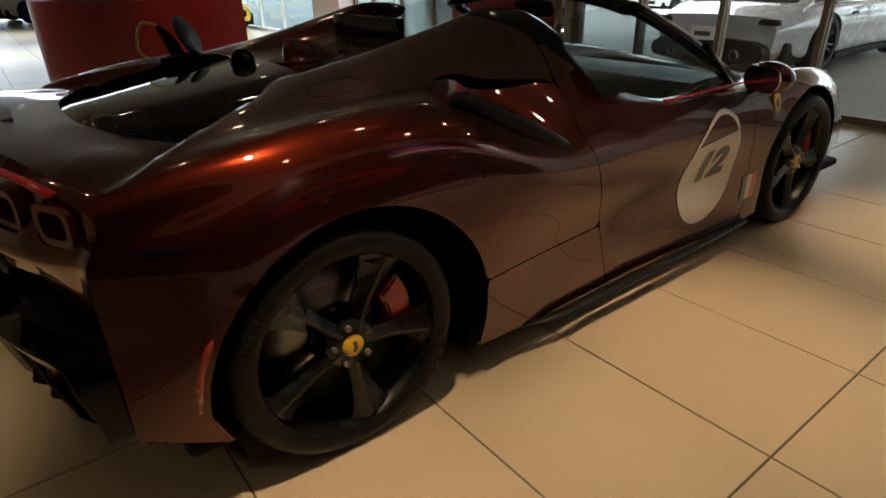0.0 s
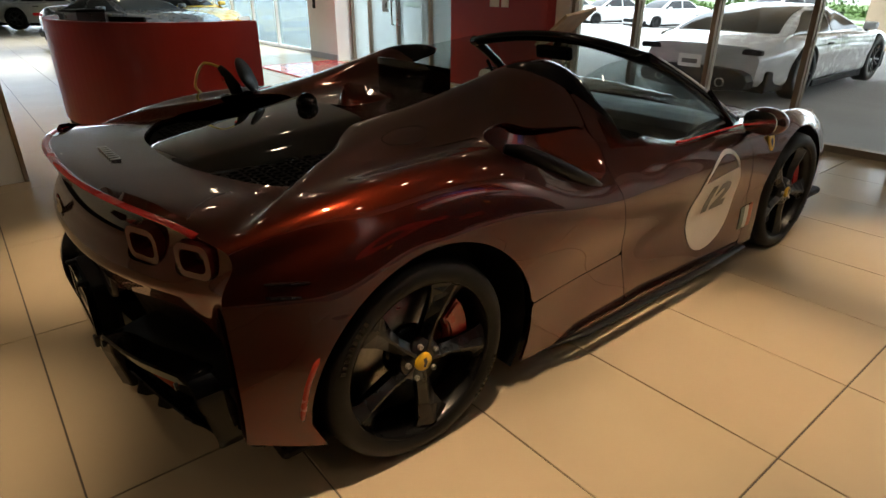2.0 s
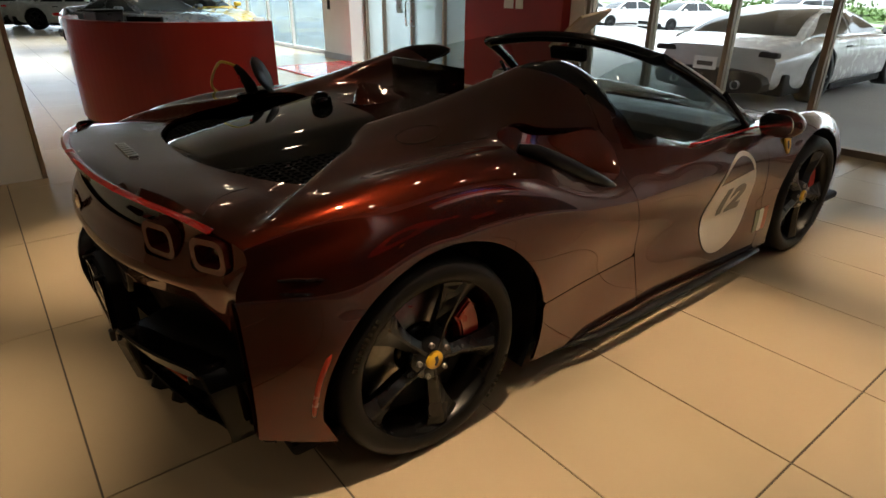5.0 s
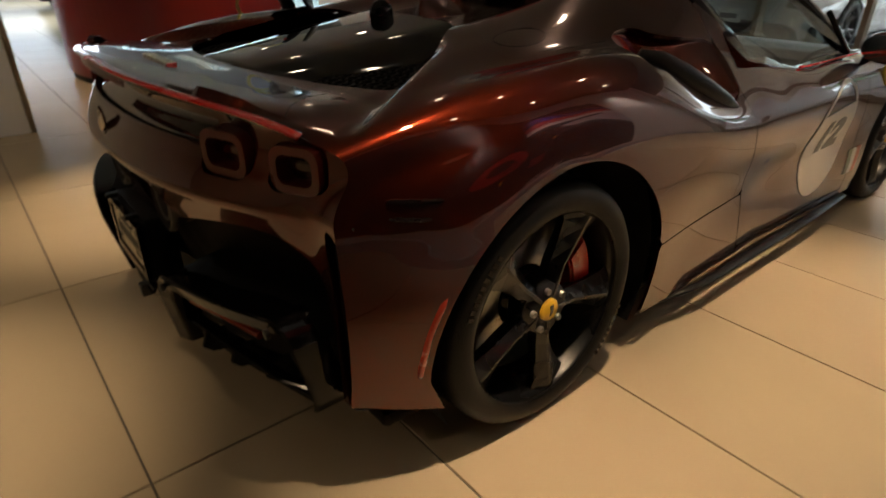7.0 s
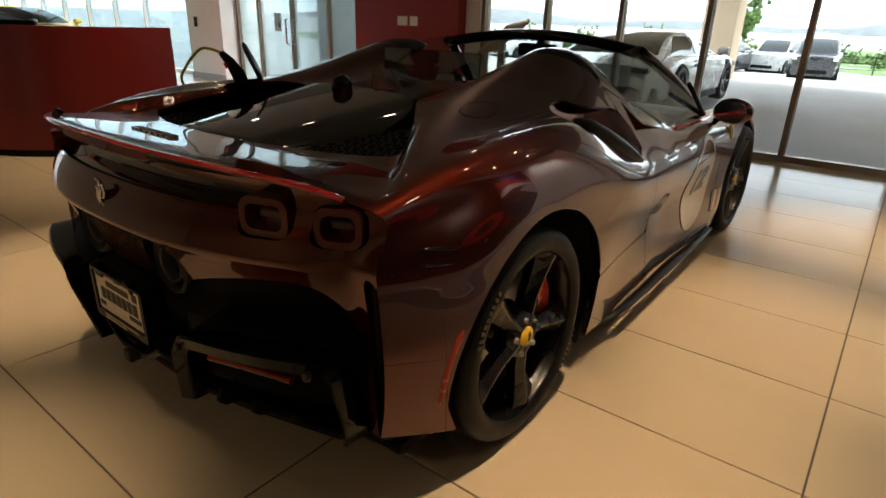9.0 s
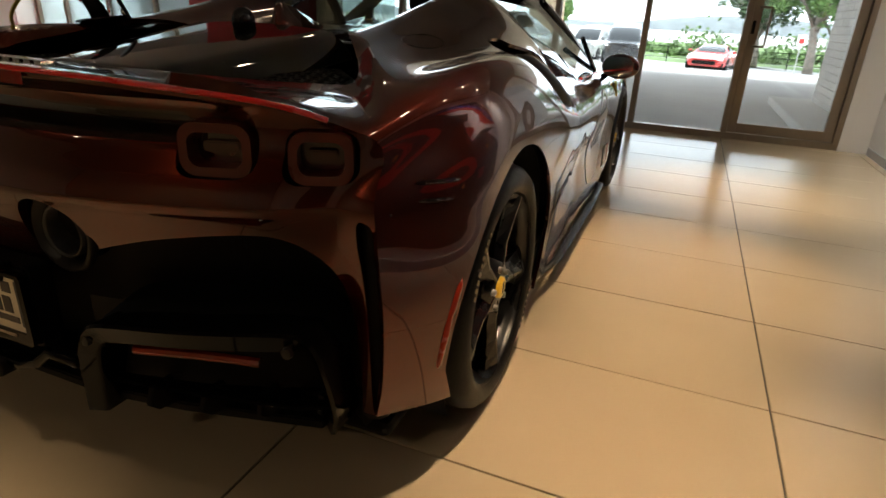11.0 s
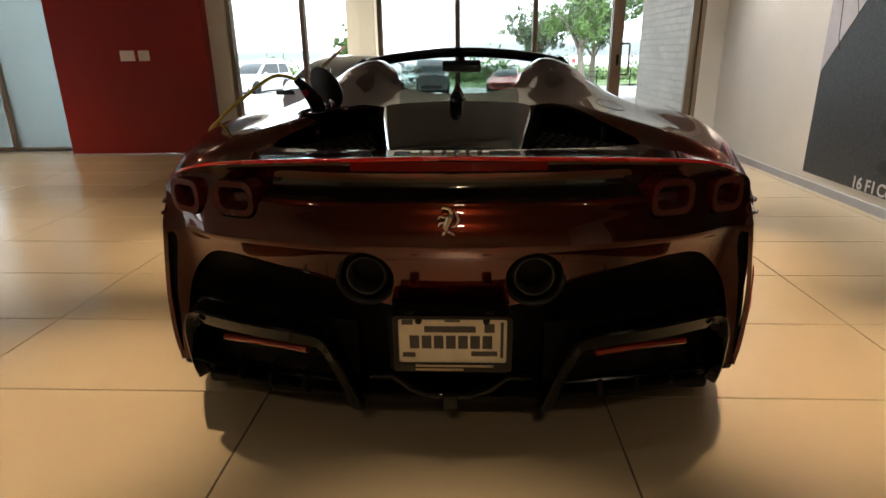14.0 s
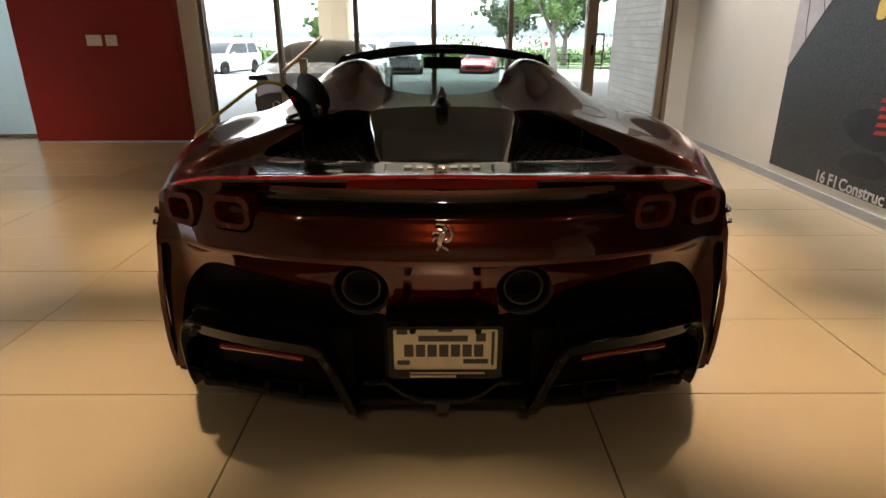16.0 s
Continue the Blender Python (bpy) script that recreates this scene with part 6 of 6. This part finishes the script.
    # lamps, plate, mirrors
    for s in (-1, 1):
        b = part("tail_lamp", prism(rounded(W * 0.17, 0.07, 0.03), -0.03, 0.03, "y", 0.006), tail, c)
        b.matrix_basis = pose(s * W * 0.35, 0.02 - 0.07 * (1 - boxy), deck - 0.17, 0, 0, -s * 14)
        b = part("headlamp", prism(rounded(W * 0.15, 0.09, 0.04), -0.05, 0.05, "y", 0.006), SWITCH, c)
        b.matrix_basis = pose(s * W * 0.36, L - 0.03 + 0.05 * (1 - boxy), hood - 0.16, 0, 0, s * 16)
        bm = box(-0.09, 0.09, -0.06, 0.06, -0.055, 0.055, 0.03)
        m = part("door_mirror", bm, paint, c, smooth=True)
        m.matrix_basis = pose(s * (W * 0.5 + 0.09), y3 - 0.42, belt + 0.07)
        part("mirror_arm", box(-0.06 if s > 0 else 0.02, -0.02 if s > 0 else 0.06, -0.03, 0.03, -0.08, -0.03), MATTE_BLACK, m)
        part("door_handle", box(s * W * 0.492 - 0.01, s * W * 0.492 + 0.01, (y1 + y2) / 2 - 0.35, (y1 + y2) / 2 - 0.17, belt - 0.14, belt - 0.115, 0.006), MATTE_BLACK, c)
        part("skirt", box(s * W * 0.47 - 0.03, s * W * 0.47 + 0.03, ra + wheel_r * 1.2, fa - wheel_r * 1.2, 0.13, 0.22, 0.012), MATTE_BLACK, c)
        for a in (ra, fa):
            road_wheel(c, s * (W / 2 - 0.12), a, wheel_r, 0.23, s, rim)
    b = part("rear_plate", prism(rounded(0.32, 0.16, 0.01), -0.012, 0.0, "y"), SWITCH, c)
    b.matrix_basis = pose(0, -0.20 * (1 - boxy) - 0.055, 0.52)
    part("plate_bar", box(-0.11, 0.11, -0.014, -0.0125, -0.035, 0.02), INK, b)
    low = part("rear_diffuser", prism(chaikin([(-W * 0.36, 0.16), (-W * 0.40, 0.36), (-W * 0.28, 0.46), (W * 0.28, 0.46), (W * 0.40, 0.36), (W * 0.36, 0.16)], 1), -0.17 - 0.03 * (1 - boxy), 0.1, "y", 0.01), CARBON, c)
    for s in (-1, 1):
        part("exhaust_tip", revolve([(0.05, -0.04), (0.055, -0.04), (0.055, 0.06), (0.042, 0.06)], 20), ALU, low, smooth=True).matrix_basis = pose(s * W * 0.22, -0.21, 0.28, 0, 0, 90)
    g = part("grille", prism(rounded(W * 0.55, 0.16, 0.05), 0.0, 0.05, "y", 0.006), MATTE_BLACK, c)
    g.matrix_basis = pose(0, L + 0.10 * (1 - boxy), 0.42)
    return c


coupe = dict(L=4.66, W=1.97, H=1.18, belt=0.82, hood=0.76, deck=0.83, cab=(0.40, 1.60, 2.3, 3.15), wheel_r=0.35, axles=(0.98, 1.0))
suv = dict(L=4.9, W=1.98, H=1.78, belt=1.12, hood=1.1, deck=1.16, cab=(0.12, 0.45, 2.6, 3.6), wheel_r=0.38, boxy=0.75)
sedan = dict(L=4.8, W=1.85, H=1.46, belt=0.98, hood=0.92, deck=1.04, cab=(0.75, 1.6, 2.6, 3.55), wheel_r=0.33, boxy=0.3)
sport = dict(L=4.6, W=1.96, H=1.20, belt=0.84, hood=0.76, deck=0.90, cab=(0.9, 1.75, 2.1, 3.2), wheel_r=0.34)

parked_car("parked_coupe", "white sports coupe parked outside the glazing", (-2.05, 7.0, -0.012), 0, CAR_WHITE, tail=CARBON, **coupe)
for nm, label, x, y, turn, paint, kind in (
        ("parked_suv", "white family SUV parked across the lot", -12.0, 36.0, 165, CAR_WHITE, suv),
        ("parked_suv", "maroon SUV parked at the far side of the lot", -33.0, 38.5, 170, CAR_BROWN, suv),
        ("parked_suv", "boxy black off-road SUV facing the building", -2.4, 34.5, 185, CAR_BLACK, suv),
        ("parked_sedan", "dark blue-grey saloon parked in the lot", -6.4, 36.5, 175, CAR_GREY, sedan),
        ("parked_sports_car", "red sports car parked with its nose to the building", 2.6, 36.0, 170, CAR_RED, sport),
        ("parked_suv", "grey SUV in the parking row", -4.6, 40.0, 175, CAR_SILVER, suv),
        ("parked_sedan", "white saloon in the parking row", -16.5, 33.0, 165, CAR_WHITE, sedan),
        ("parked_sedan", "white saloon in the far parking row", -20.5, 33.5, 160, CAR_WHITE, sedan),
        ("parked_sedan", "silver saloon in the parking row", -24.5, 34.0, 160, CAR_SILVER, sedan),
        ("parked_suv", "white SUV at the row's end", -28.0, 35.0, 160, CAR_WHITE, suv)):
    parked_car(nm, label, (x, y, float(lot_z(y - 2))), turn, paint, **kind)
for label, x, y, turn, paint in (
        ("dark grey sports car displayed in the far showroom", -15.9, 1.75, -66, CAR_GREY),
        ("bright yellow sports car displayed in the far showroom", -17.9, 4.0, -84, CAR_YELLOW),
        ("white sports car displayed in the far showroom", -23.6, 0.9, -35, CAR_WHITE),
        ("second white sports car by the far showroom wall", -25.0, -0.4, -30, CAR_WHITE)):
    parked_car("display_car", label, (x, y, 0.006), turn, paint, group="display cars", **sport)

# ---------------------------------------------------------------- pieces of wall and floor
structure("floor", box(-32, WALL_X, -6.0, 5.36, -0.12, 0.0), GROUT, "pale beige polished floor tiles with dark joints", "floor")
floor = bpy.data.objects["floor"]
TW, TD, JOINT = 1.21, 0.605, 0.006


def tile_mesh(w, d):
    bm = box(JOINT / 2, w - JOINT / 2, JOINT / 2, d - JOINT / 2, -0.01, 0.006, 0.0015, 1)
    me = bpy.data.meshes.new("tile")
    bm.to_mesh(me)
    bm.free()
    me.materials.append(TILE)
    return me


whole = tile_mesh(TW, TD)
rest = bmesh.new()
i0, i1 = math.ceil((-32 - 1.74) / TW), math.floor((WALL_X - 1.74) / TW)
for i in range(i0, i1 + 1):
    for j in range(-10, 9):
        x, y = 1.74 + TW * i, 0.27 + TD * j
        w, d = min(TW, WALL_X - 0.002 - x), min(TD, 5.36 - y)
        if w < 0.02 or d < 0.02 or y < -6:
            continue
        if x > -8 and y > -4.5:
            t = new("tile", whole if (w == TW and d == TD) else tile_mesh(w, d))
            t.location = (x, y, 0)
            t.parent = floor
        else:
            box(x + JOINT / 2, x + w - JOINT / 2, y + JOINT / 2, y + d - JOINT / 2, -0.01, 0.006, bm=rest)
far_tiles = part("far_tiles", rest, TILE, floor)
far_tiles["kind"] = "stuff"

brick_mesh = {}
for r in range(26):
    z = 0.06 + 0.10 * r
    for k in range(10):
        y = 5.52 + 0.40 * k - (0.2 if r % 2 else 0)
        a, b = max(y, 5.51), min(y + 0.39, 9.19)
        if b - a < 0.05:
            continue
        key = round(b - a, 3)
        if key not in brick_mesh:
            bm = box(-0.012, 0.02, 0, b - a, 0, 0.09, 0.003, 1)
            me = bpy.data.meshes.new("brick")
            bm.to_mesh(me)
            bm.free()
            me.materials.append(BRICK)
            brick_mesh[key] = me
        ob = new("brick", brick_mesh[key])
        ob.location = (3.13, a, z)
        ob.parent = wing
